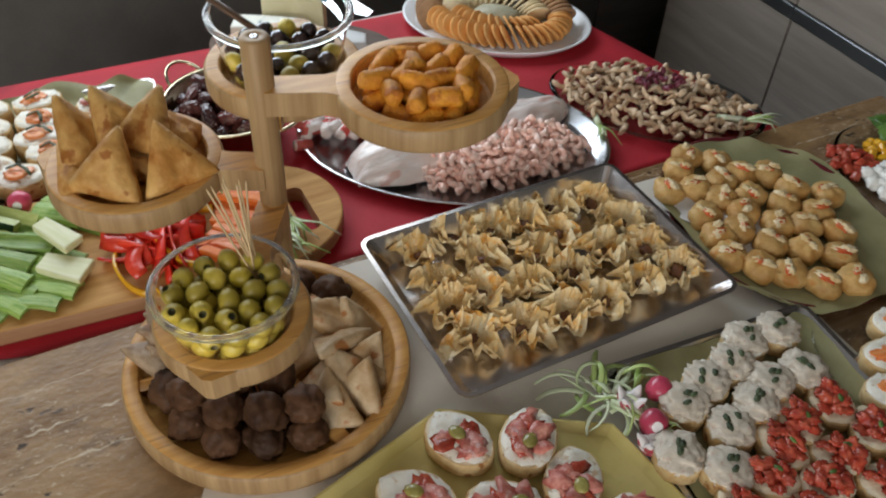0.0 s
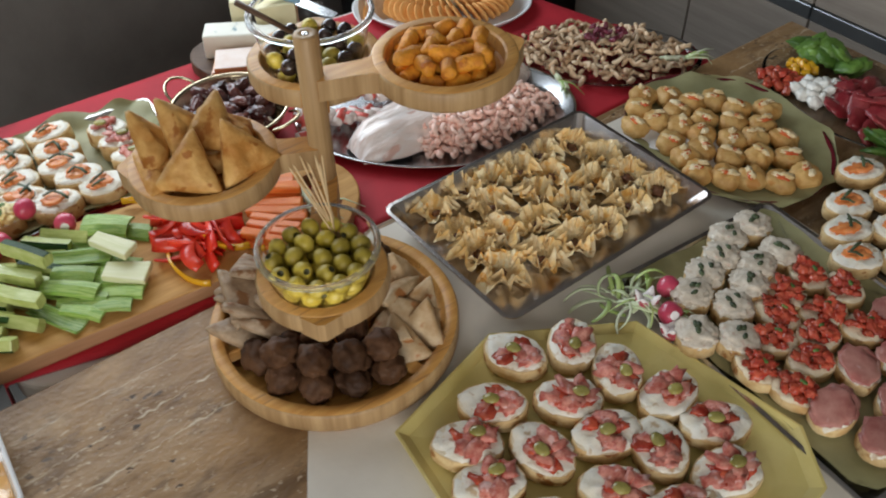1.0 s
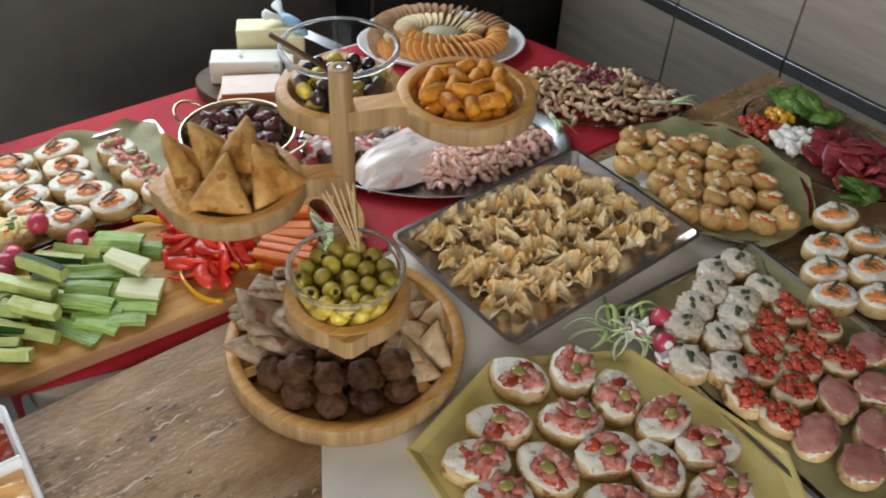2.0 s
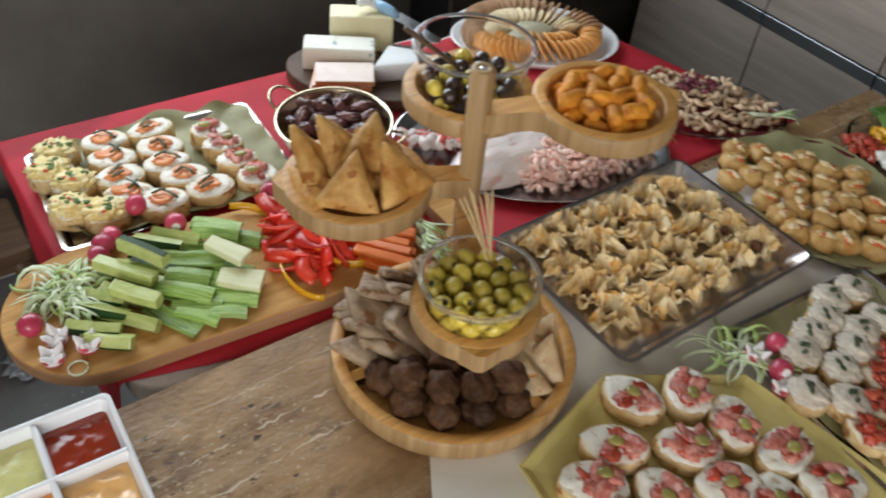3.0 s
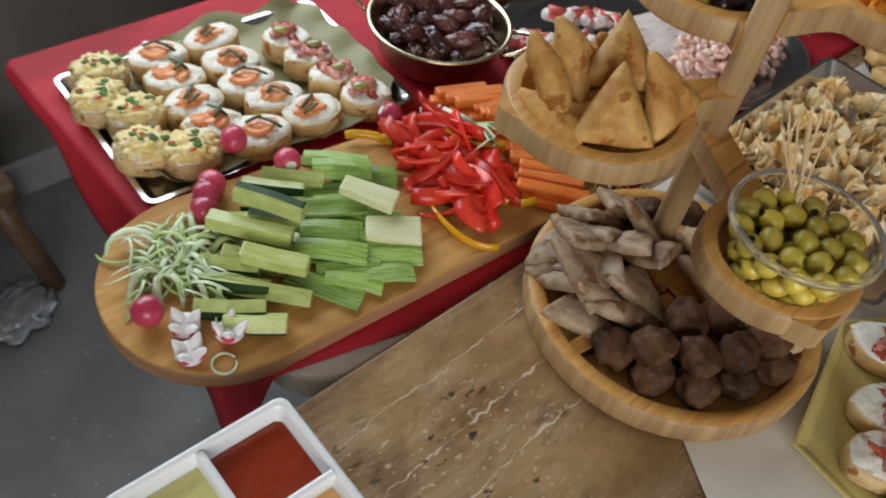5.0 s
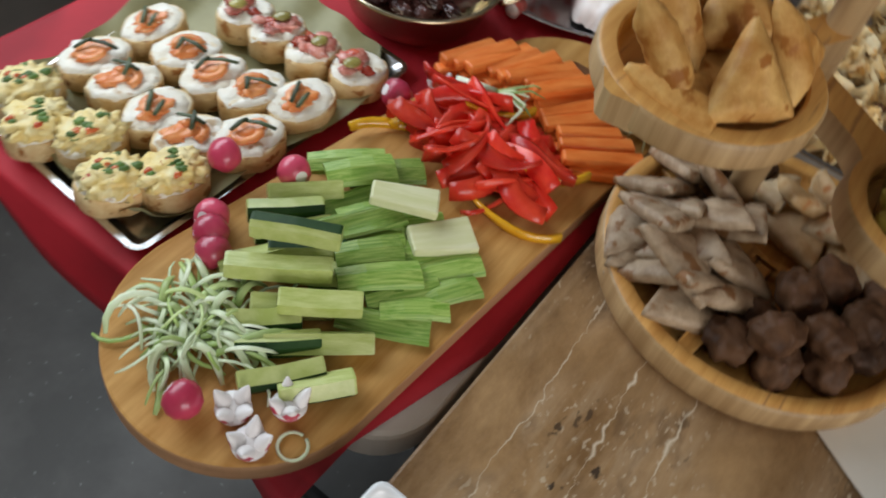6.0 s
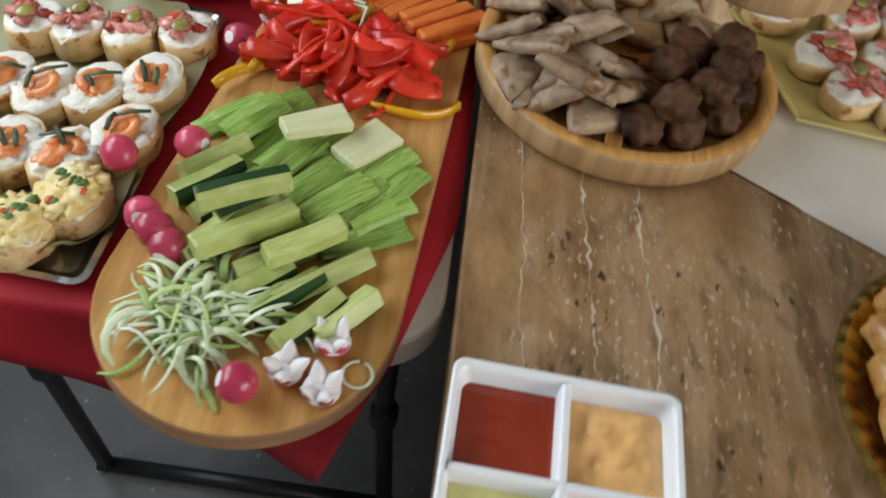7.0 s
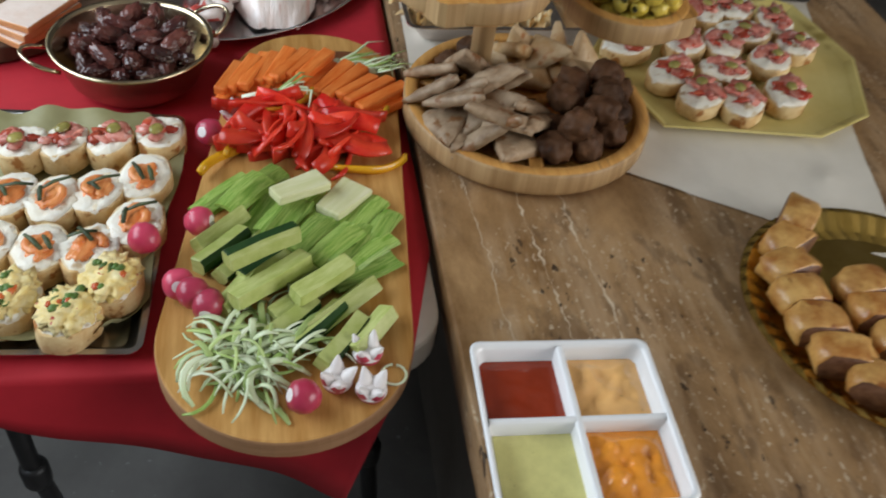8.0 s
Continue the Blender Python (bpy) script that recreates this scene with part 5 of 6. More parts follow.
# ---- filo cups ----
def filo_cup(seed):
    t = thing("filo_cup", "crisp golden filo cup with a dark filling", "pastry", None, "filo cups in the tray")
    r = random.Random(seed)
    for layer in range(2):
        bm = bmesh.new()
        n = 14
        rot = r.uniform(0, 1.5) + layer * 0.8
        half, lean = r.uniform(0.040, 0.046), r.uniform(0.42, 0.62)
        grid = []
        for i in range(n + 1):
            for j in range(n + 1):
                u, v = i / n * 2 - 1, j / n * 2 - 1
                a = math.atan2(v, u) + rot
                L = (0.45 * max(abs(u), abs(v)) + 0.55 * math.hypot(u, v)) * half
                way = Vector((math.cos(a), math.sin(a)))
                fold = noise.noise((way.x * 2.6, way.y * 2.6, seed + layer * 7))
                fine = noise.noise((u * 4.5, v * 4.5, seed + layer * 3))
                out = max(0.0, L - 0.0115)
                rad = min(L, 0.0115) + out * max(0.08, lean + 0.65 * fold)
                z = 0.001 + 0.0012 * layer + out * max(0.25, 0.74 - 0.45 * fold) + 0.0045 * fine * min(1, out * 160)
                curl = max(0.0, out - 0.021)
                z -= curl * 0.7 * (0.4 + fold)
                grid.append(bm.verts.new((rad * way.x + 0.002 * fine, rad * way.y, max(z, 0.0008))))
        for i in range(n):
            for j in range(n):
                k = i * (n + 1) + j
                bm.faces.new((grid[k], grid[k + 1], grid[k + n + 2], grid[k + n + 1]))
        part("filo_sheet", bm, FILO, t, smooth=False)
    bm = bmesh.new()
    blob(bm, r.uniform(0.0065, 0.0095), (1.15, 0.9, 0.5), 0.6, 2.6, seed, 3, (r.uniform(-0.003, 0.003), r.uniform(-0.003, 0.003), 0.0075))
    part("filling", bm, FILLING, t, "dark brown filling")
    return t


cups = [filo_cup(3 + 5 * k) for k in range(6)]
SP = [(0.793, -0.048), (0.850, -0.038), (0.902, -0.046), (0.866, -0.090), (0.950, -0.052), (1.005, -0.042), (0.983, -0.090), (1.058, -0.052), (1.076, -0.104), (0.930, -0.112), (1.018, -0.141), (1.075, -0.158),
      (1.026, -0.212), (1.090, -0.209), (0.794, -0.200), (0.850, -0.212), (0.911, -0.216), (0.792, -0.107), (0.968, -0.218), (0.958, -0.160), (0.838, -0.142), (0.897, -0.160), (0.790, -0.152)]
SP = [(x, y, rnd.uniform(0, 90)) for x, y in SP]
spread_out(cups, SP, 0.7585, 14)

# ---- small puff pastries ----
def puff(seed):
    t = thing("puff_pastry", "round golden puff pastry with cheese and a red dab", "pastry", None, "puff pastries on the paper")
    r = random.Random(seed)
    bm = bmesh.new()
    lathe(bm, [(0, 0), (0.019, 0), (0.0225, 0.003), (0.0235, 0.009), (0.0225, 0.015), (0.019, 0.020), (0.012, 0.0225), (0, 0.0235)], 24, wobble=0.22, seed=seed)
    for v in bm.verts:
        v.co *= 1 + 0.16 * noise.noise(v.co * 90 + Vector((seed, 0, 0)))
    part("pastry", bm, PUFF, t)
    for k in range(2):
        bm = bmesh.new()
        blob(bm, r.uniform(0.0058, 0.0072), (1.3, 0.8, 0.42), 0.7, 2.2, seed + 9 * k, 3, (0.006 * (1 - 2 * k), r.uniform(-0.007, 0.005), 0.0225 + 0.002 * k))
        part("cheese_piece", bm, CHEESE_BIT, t, "pale yellow cheese piece")
    bm = bmesh.new()
    blob(bm, 0.0062, (1.4, 0.8, 0.36), 0.6, 2, seed, 3, (r.uniform(-0.006, 0.006), 0.004, 0.0232))
    part("red_dab", bm, RED_DAB, t, "red relish dab")
    return t


puffs = [puff(2 + 3 * k) for k in range(4)]
PUFFS = [(1.244, -0.028), (1.276, -0.057), (1.212, -0.050), (1.168, -0.083), (1.208, -0.093), (1.226, -0.126), (1.183, -0.145), (1.292, -0.093), (1.326, -0.108), (1.252, -0.095), (1.270, -0.137), (1.336, -0.149),
         (1.236, -0.162), (1.300, -0.172), (1.374, -0.183), (1.332, -0.205), (1.262, -0.200), (1.206, -0.188), (1.296, -0.221), (1.328, -0.250), (1.173, -0.186), (1.224, -0.228), (1.262, -0.254), (1.295, -0.285),
         (1.160, -0.222), (1.184, -0.254), (1.212, -0.281), (1.238, -0.312), (1.280, -0.325)]
spread_out(puffs, [(x, y, rnd.uniform(0, 360)) for x, y in PUFFS], 0.7635, 6)

# ---- fish platter ----
PM = pose(0.965, 0.185, RZ, 0, 0, -33)
FM = PM @ pose(0, 0, 0, 0, 0, 30)
bm = bmesh.new()
n, m = 40, 16
for i in range(n + 1):
    u = i / n
    x = -0.175 + 0.385 * u
    half = 0.082 * (math.sin(math.pi * min(1, max(0.02, u * 0.93 + 0.06))) ** 0.6) * (1 - 0.35 * u)
    for j in range(m + 1):
        v = j / m * 2 - 1
        z = 0.006 + 0.046 * (1 - v * v) ** 0.5 * (0.9 - 0.3 * u) * (1 - (1 - min(1.0, u / 0.16)) ** 2) ** 0.5 * min(1.0, (1 - u) / 0.08) ** 0.5 + 0.004 * noise.noise((x * 40, v * 3, 1)) + 0.002 * noise.noise((x * 110, v * 7, 4)) + 0.002 * math.sin(v * 9 + x * 20)
        bm.verts.new((x, v * half - 0.030 + 0.038 * u, z))
bm.verts.ensure_lookup_table()
for i in range(n):
    for j in range(m):
        a = i * (m + 1) + j
        bm.faces.new([bm.verts[k] for k in (a, a + m + 1, a + m + 2, a + 1)])
ob = tagged(part("fish_fillet", bm, FISH), "large glossy pale pink fish fillet on a steel platter", "fish")
ob.matrix_basis = FM
pr = []
for k in range(4):
    bm = bmesh.new()
    pts, rr = [], []
    for i in range(9):
        a = math.pi * (1.10 + 0.08 * k) * i / 8
        pts.append((0.0082 * math.cos(a), 0.0092 * math.sin(a), 0.001 * math.sin(a * 3 + k)))
        rr.append(0.0060 * (1 - 0.07 * i) * (1.08 if i % 2 else 0.92) if i < 8 else 0.0016)
    tube(bm, pts, rr, 8)
    blob(bm, 0.004, (1, 0.4, 0.9), 0.2, 2, k, 1, (pts[-1][0], pts[-1][1], 0))
    pr.append(mesh_of("prawn", bm, PRAWN))
poses_ = []
for layer, (cnt, z, sx, sy) in enumerate(((105, 0.008, 0.138, 0.058), (88, 0.018, 0.126, 0.050), (66, 0.028, 0.108, 0.040), (38, 0.038, 0.082, 0.028))):
    for i in range(cnt):
        a, q = i * 2.39996, math.sqrt((i + 0.5) / cnt)
        x, y = 0.048 + sx * q * math.cos(a), -0.086 + 0.006 * layer + sy * 0.92 * q * math.sin(a)
        poses_.append(FM @ pose(x, y, z + 0.004 + jit(0.002), jit(60), jit(60), rnd.uniform(0, 360)))
place("prawn", pr, poses_, "small peeled pink prawn heaped on a steel platter", "prawn", "prawns on the platter")
crab = []
for k in range(2):
    bm = bmesh.new()
    tube(bm, [(-0.013, 0, 0), (0.013, 0, 0)], 0.0085, 12)
    for f in bm.faces:
        c = f.calc_center_median()
        f.material_index = 0 if c.z > 0.0015 and len(f.verts) == 4 else 1
    crab.append(mesh_of("crab_stick", bm, [CRAB_RED, CRAB_WHITE]))
poses_ = []
for i in range(48):
    u, v = (i * 0.618) % 1 * 2 - 1, (i * 0.367) % 1 * 2 - 1
    poses_.append(pose(0.848 + 0.090 * u + 0.012 * v, 0.262 - 0.024 * u + 0.036 * v, RZ + 0.014 + 0.010 * (i // 17) * (1 - abs(u) * 0.5), jit(180), jit(25), rnd.uniform(0, 180)))
place("crab_stick", crab, poses_, "short red and white crab stick piece", "crab stick", "crab sticks on the platter")

# ---- fried strips ----
st_m = []
for k in range(5):
    bm = bmesh.new()
    pts = [(-0.018 + 0.006 * i, 0.006 * math.sin(i * 1.2 + k), 0.004 * math.cos(i * 1.5 + 2 * k)) for i in range(7)]
    tube(bm, pts, [0.002, 0.0044, 0.0040, 0.0050, 0.0038, 0.0052, 0.0022], 8)
    for v in bm.verts:
        v.co += Vector((0, noise.noise(v.co * 150 + Vector((k, 0, 0))), noise.noise(v.co * 150 + Vector((0, k, 0))))) * 0.003
    st_m.append(mesh_of("fried_strip", bm, STRIP))
CM = pose(1.315, 0.135, RZ, 0, 0, -45)
poses_ = []
for i in range(150):
    a, q = i * 2.39996, math.sqrt((i + 0.5) / 150)
    poses_.append(CM @ pose(0.158 * q * math.cos(a), 0.092 * q * math.sin(a), 0.010 + 0.024 * (1 - q) + 0.006 * (i % 3), jit(40), jit(25), math.degrees(a) + jit(120)))
place("fried_strip", st_m, poses_, "browned crooked fried strip on a glass platter", "snack", "fried strips on the platter")
bm = bmesh.new()
blob(bm, 0.006, (1.5, 0.8, 0.5), 0.5, 2, 3, 2)
bt = mesh_of("red_onion_piece", bm, BEET)
poses_ = [CM @ pose(jit(0.035), jit(0.026), 0.052 + jit(0.003), jit(60), jit(60), rnd.uniform(0, 360)) for k in range(30)]
place("red_onion_piece", [bt], poses_, "chopped dark red onion on fried strips", "onion", "chopped onion on the platter")


def brush(t, x, y, z, deg, L, n, spreadw, wet=0):
    """A spring onion cut into a brush: a pale stem and curling green ends."""
    r = random.Random(int(x * 1000 + y * 333))
    ca, sa = math.cos(radians(deg)), math.sin(radians(deg))
    P = lambda u, v, w: (x + u * ca - v * sa, y + u * sa + v * ca, z + w)
    bm = bmesh.new()
    tube(bm, [P(-L * 0.5, 0, 0.005), P(-L * 0.2, 0.001, 0.006), P(0, 0, 0.006)], [0.0046, 0.0052, 0.0056], 8)
    part("stem", bm, ONION_W, t, "pale stem")
    for k in range(n):
        w = (k / max(1, n - 1) * 2 - 1) * spreadw
        c = r.uniform(-0.02, 0.02)
        bm = bmesh.new()
        tube(bm, [P(-0.002, w * 0.06, 0.006), P(L * 0.2, w * 0.35, 0.010 + r.uniform(0, 0.006)), P(L * 0.4, w * 0.75 + c * 0.4, 0.012 + r.uniform(-0.003, 0.010)), P(L * 0.5 + c, w * 1.15 + c, 0.006 + r.uniform(-0.003, 0.008))],
             [0.0028, 0.0024, 0.0018, 0.0008], 5, 0.4)
        part("green_blade", bm, ONION_G if k % 2 else ONION_W, t)


for x, y, z, deg, L, n, w in ((1.402, 0.020, RZ + 0.018, -38, 0.095, 6, 0.016), (1.188, 0.115, RZ + 0.008, -110, 0.085, 5, 0.012)):
    t = thing("spring_onion", "pale spring onion with green ends on a platter", "spring onion", None, "spring onions on the platter")
    brush(t, x, y, z, deg, L, n, w)

# ---- crackers ----
def disc(name, rx, ry, h, material, seed):
    bm = bmesh.new()
    prism(bm, oval(rx, ry, 22, 0.04, seed), -h / 2, h / 2, 0.0008, 1)
    return mesh_of(name, bm, material)


KM = pose(1.206, 0.478, RZ, 0, 0, -38)
brown, cream, orange = disc("cracker", 0.030, 0.026, 0.005, CRACK_BROWN, 1), disc("cracker", 0.024, 0.024, 0.004, CRACK_CREAM, 2), disc("cracker", 0.023, 0.023, 0.004, CRACK_ORANGE, 3)
for n, a0, a1, rx, ry, me, label in ((26, 20, 205, 0.126, 0.086, brown, "round brown cracker in a fanned row"), (18, 25, 200, 0.082, 0.052, cream, "round cream cracker in a fanned row"),
                                    (24, 205, 372, 0.118, 0.078, orange, "orange cracker in a fanned row"), (12, 215, 340, 0.074, 0.045, orange, "orange cracker in a fanned row")):
    for i in range(n):
        a = radians(a0 + (a1 - a0) * i / (n - 1))
        place("cracker", [me], [KM @ pose(rx * math.cos(a), ry * math.sin(a), 0.021 + jit(0.001), 0, 0, math.degrees(a) + 90) @ pose(0, 0, 0, 0, 58 + jit(5), 0)], label, "cracker", "crackers on the oval plate")
bm = bmesh.new()
blob(bm, 1, (0.046, 0.030, 0.020), 0.10, 2, 4, 3, (0, 0, 0.018))
ob = tagged(part("dip", bm, DIP), "mound of grey-green dip amid crackers", "dip")
ob.matrix_basis = KM

# ---- cheeses ----
def block(name, label, cx, cy, z, sx, sy, sz, deg, mats, bev=0.004):
    bm = bmesh.new()
    box(bm, -sx / 2, -sy / 2, 0, sx / 2, sy / 2, sz, bev, 3)
    for v in bm.verts:
        v.co += Vector((noise.noise(v.co * 40), noise.noise(v.co * 40 + Vector((3, 0, 0))), 0)) * 0.0015
    bm.normal_update()
    if len(mats) > 1:
        for f in bm.faces:
            f.material_index = 1 if f.normal.z > 0.7 else 0
    ob = tagged(part(name, bm, mats, smooth=False), label, "cheese", "cheeses on the board")
    ob.matrix_basis = pose(cx, cy, z, 0, 0, deg)
    return ob


KZ = RZ + 0.0245
block("blue_cheese", "white cheese block with blue veins on a dark board", 0.786, 0.540, KZ, 0.130, 0.052, 0.046, -32, [BLUE_CHEESE])
block("hard_cheese", "pale yellow hard cheese block on a dark board", 0.858, 0.582, KZ, 0.118, 0.052, 0.072, -30, [HARD_CHEESE])
for k in range(3):
    block("cheese_slice", "orange-rinded cheese slice with a pink top", 0.752 + 0.003 * k, 0.474 - 0.002 * k, KZ + 0.010 * k, 0.104, 0.066, 0.0098, -36 + 4 * k, [RED_CHEESE, PINK_TOP], 0.002)
bm = bmesh.new()
prism(bm, [(-0.055, -0.03), (0.06, -0.005), (0.055, 0.025), (-0.03, 0.045)], 0, 0.036, 0.004)
ob = tagged(part("white_cheese", bm, [BRIE]), "white-rinded soft cheese wedge on a dark board", "cheese", "cheeses on the board")
ob.matrix_basis = pose(0.872, 0.452, KZ, 0, 0, -32)
kn = thing("cheese_knife", "broad steel cheese knife with a white and blue handle", "knife", pose(0.905, 0.535, KZ + 0.074, 6, 10, -62))
bm = bmesh.new()
prism(bm, [(0.0, -0.012), (0.07, -0.015), (0.088, -0.006), (0.086, 0.010), (0.0, 0.012)], -0.0008, 0.0008)
part("blade", bm, STEEL, kn, "broad steel blade", smooth=False)
BLUE = mat("pale_blue_paint", (0.24, 0.42, 0.58), (0.32, 0.50, 0.66), 0.3, scale=30)
bm = bmesh.new()
tube(bm, [(0.004, 0, 0), (-0.012, 0, 0.002), (-0.030, 0, 0.003), (-0.045, 0, 0.003)], [0.006, 0.010, 0.011, 0.008], 12)
part("handle", bm, BLUE, kn, "pale blue painted handle")
for s in (1, -1):
    bm = bmesh.new()
    tube(bm, [(-0.042, 0.004 * s, 0.003), (-0.056, 0.012 * s, 0.006), (-0.068, 0.020 * s, 0.008), (-0.073, 0.023 * s, 0.008)], [0.006, 0.006, 0.0115, 0.005], 10)
    part("knob", bm, BRIE, kn, "white rounded knob")

# ---- dates ----
dm = []
for k in range(4):
    bm = bmesh.new()
    blob(bm, 0.0115, (2.0, 0.92, 0.85), 0.26, 3.2, k * 3.3, 4)
    dm.append(mesh_of("date", bm, DATE))
poses_ = []
for n, rad, z in ((12, 0.050, 0.030), (6, 0.026, 0.026), (14, 0.061, 0.048), (9, 0.038, 0.046), (4, 0.015, 0.046), (10, 0.052, 0.064), (5, 0.022, 0.068)):
    for i in range(n):
        a = 2 * math.pi * i / n + z * 100
        poses_.append(pose(0.664 + rad * math.cos(a), 0.340 + rad * math.sin(a), RZ + z, jit(40), jit(28), rnd.uniform(0, 180)))
place("date", dm, poses_, "glossy wrinkled brown date in a pan", "date", "dates in the pan")

# ---- cut vegetables on the board ----
VZ = 0.764


def baton(L, w, h, seed):
    """A cucumber baton: pale cut sides, a band of dark skin on one side."""
    bm = bmesh.new()
    prof = [(-w, -h), (w * 0.9, -h), (w * 1.05, h * 0.55), (w * 0.55, h * 1.0), (-w * 0.55, h * 1.0), (-w * 1.05, h * 0.55)]
    ends = []
    for s in (-1, -0.94, 0, 0.94, 1):
        g = 0.93 if abs(s) == 1 else 1.0
        ends.append([bm.verts.new((s * L / 2, y * g + 0.0006 * noise.noise((s, y * 90, seed)), z * g + 0.0015 * (1 - s * s))) for y, z in prof])
    for p, q in zip(ends, ends[1:]):
        for i in range(6):
            f = bm.faces.new((p[i], p[(i + 1) % 6], q[(i + 1) % 6], q[i]))
            f.material_index = 1 if i in (2, 3) else 0
    bm.faces.new(ends[0][::-1])
    bm.faces.new(ends[-1])
    bmesh.ops.recalc_face_normals(bm, faces=bm.faces)
    return bm


CUKE_LENGTHS = (0.060, 0.068, 0.076, 0.088)
cuke = [mesh_of("cucumber_stick", baton(L, 0.0090, 0.0088, k), [CUKE, CUKE_SKIN], False) for k, L in enumerate(CUKE_LENGTHS)]
CUKES = [(0.193, 0.113, 0, -36, 1), (0.203, 0.085, 0, -40, 0), (0.234, 0.110, 0, -49, 3), (0.255, 0.128, 1, -52, 1), (0.258, 0.176, 1, -51, 3), (0.288, 0.184, 2, -60, 2), (0.318, 0.224, 0, -41, 1),
         (0.306, 0.205, 0, -36, 1), (0.212, 0.134, 0, -45, 1), (0.222, 0.158, 0, -48, 0), (0.266, 0.203, 0, -30, 2), (0.346, 0.226, 0, -41, 1), (0.246, 0.150, 0, -50, 1), (0.284, 0.158, 0, -52, 1), (0.298, 0.180, 0, -46, 1)]
poses_ = []
for i, (x, y, lv, a, k) in enumerate(CUKES):
    roll = (110, 150, 215, 195, 165, 0, 80, 125, 75)[i % 9]
    poses_.append(pose(x, y, VZ + 0.0100 + 0.0170 * lv, 0, 0, a) @ pose(0, 0, 0, roll + jit(8), jit(3), 0))
for (x, y, lv, a, k), m in zip(CUKES, poses_):
    place("cucumber_stick", [cuke[k]], [m], "cut cucumber stick with dark green skin", "cucumber", "cucumber sticks on the board")


def celery_stick(L, w, seed):
    bm = bmesh.new()
    n = 7
    outer, inner = [], []
    for s in (-1, -0.3, 0.4, 1):
        bend = 0.003 * (1 - s * s)
        wob = 1 + 0.10 * s
        outer.append([bm.verts.new((s * L / 2, w * wob * math.cos(math.pi * (0.05 + 0.9 * i / (n - 1))), bend + w * 0.52 * math.sin(math.pi * (0.05 + 0.9 * i / (n - 1))) + (0.0009 if i % 2 else 0))) for i in range(n)])
        inner.append([bm.verts.new((s * L / 2, (w - 0.0032) * wob * math.cos(math.pi * (0.05 + 0.9 * i / (n - 1))), bend + (w - 0.0042) * 0.42 * math.sin(math.pi * (0.05 + 0.9 * i / (n - 1))) - 0.0005)) for i in range(n)])
    for g, fl in ((outer, 0), (inner, 1)):
        for p, q in zip(g, g[1:]):
            for i in range(n - 1):
                bm.faces.new((p[i], p[i + 1], q[i + 1], q[i]))
    for p, q in zip(range(3), range(1, 4)):
        bm.faces.new((outer[p][0], outer[q][0], inner[q][0], inner[p][0]))
        bm.faces.new((outer[p][-1], outer[q][-1], inner[q][-1], inner[p][-1]))
    for e in (0, 3):
        for i in range(n - 1):
            bm.faces.new((outer[e][i], outer[e][i + 1], inner[e][i + 1], inner[e][i]))
    bmesh.ops.recalc_face_normals(bm, faces=bm.faces)
    return bm


cel = [mesh_of("celery_stick", celery_stick(L, w, k), CELERY, False) for k, (L, w) in enumerate(((0.074, 0.0145), (0.066, 0.0165), (0.080, 0.0135), (0.060, 0.0150)))]
CELS = [(0.405, 0.226, 0, -48), (0.396, 0.203, 1, -36), (0.348, 0.162, 1, -30), (0.328, 0.137, 1, -38), (0.314, 0.114, 1, -40), (0.322, 0.094, 0, -36), (0.284, 0.084, 0, -58), (0.346, 0.064, 0, -30), (0.364, 0.082, 0, -36),
        (0.340, 0.146, 0, -39), (0.366, 0.187, 0, -27), (0.316, 0.076, 0, -48), (0.375, 0.165, 0, -35), (0.350, 0.120, 0, -38), (0.300, 0.128, 0, -45), (0.384, 0.130, 0, -40), (0.420, 0.190, 0, -42)]
poses_ = []
for i, (x, y, lv, a) in enumerate(CELS):
    flip = 180 if i % 4 == 2 else 0
    poses_.append(pose(x, y, VZ + 0.0015 + 0.011 * lv + (0.009 if flip else 0), jit(5), jit(5), a) @ pose(0, 0, 0, flip + jit(14), 0, 0))
place("celery_stick", cel, poses_, "ribbed pale green celery stick", "celery", "celery sticks on the board")
km = []
for k, (L, w) in enumerate(((0.062, 0.026), (0.060, 0.034))):
    bm = bmesh.new()
    box(bm, -L / 2, -w / 2, 0, L / 2, w / 2, 0.011, 0.002, 2)
    for v in bm.verts:
        v.co.y *= 0.85 + 0.3 * (v.co.x / L + 0.5)
    km.append(mesh_of("celery_heart", bm, KOHLRABI, False))
place("celery_heart", km, [pose(0.388, 0.146, VZ + 0.024, 0, 4, -58), pose(0.386, 0.100, VZ + 0.008, 0, 3, -38)], "broad cream-white stem piece", "celery", "pale stem pieces on the board")


def strip(L, w, th, curve, twist, seed):
    bm = bmesh.new()
    n = 9
    rows = []
    for i in range(n):
        s = i / (n - 1) * 2 - 1
        a = curve * s
        R_ = L / (2 * curve) if abs(curve) > 0.05 else 1e3
        c = Vector((R_ * math.sin(a), R_ * (1 - math.cos(a)), 0.003 * math.sin(s * 3 + seed)))
        t = twist * s + seed
        d = Vector((0, math.sin(t), math.cos(t)))
        e = Vector((-math.sin(a), math.cos(a), 0)) * d.y + Vector((0, 0, 1)) * d.z
        nrm = Vector((math.cos(a), math.sin(a), 0)).cross(e)
        ww = w * (0.82 + 0.18 * (1 - s * s))
        rows.append([bm.verts.new(c + e * p * ww / 2 + nrm * q * th / 2) for p, q in ((-1, -1), (1, -1), (1, 1), (-1, 1))])
    for p, q in zip(rows, rows[1:]):
        for i in range(4):
            bm.faces.new((p[i], p[(i + 1) % 4], q[(i + 1) % 4], q[i]))
    bm.faces.new(rows[0][::-1])
    bm.faces.new(rows[-1])
    bmesh.ops.recalc_face_normals(bm, faces=bm.faces)
    return bm


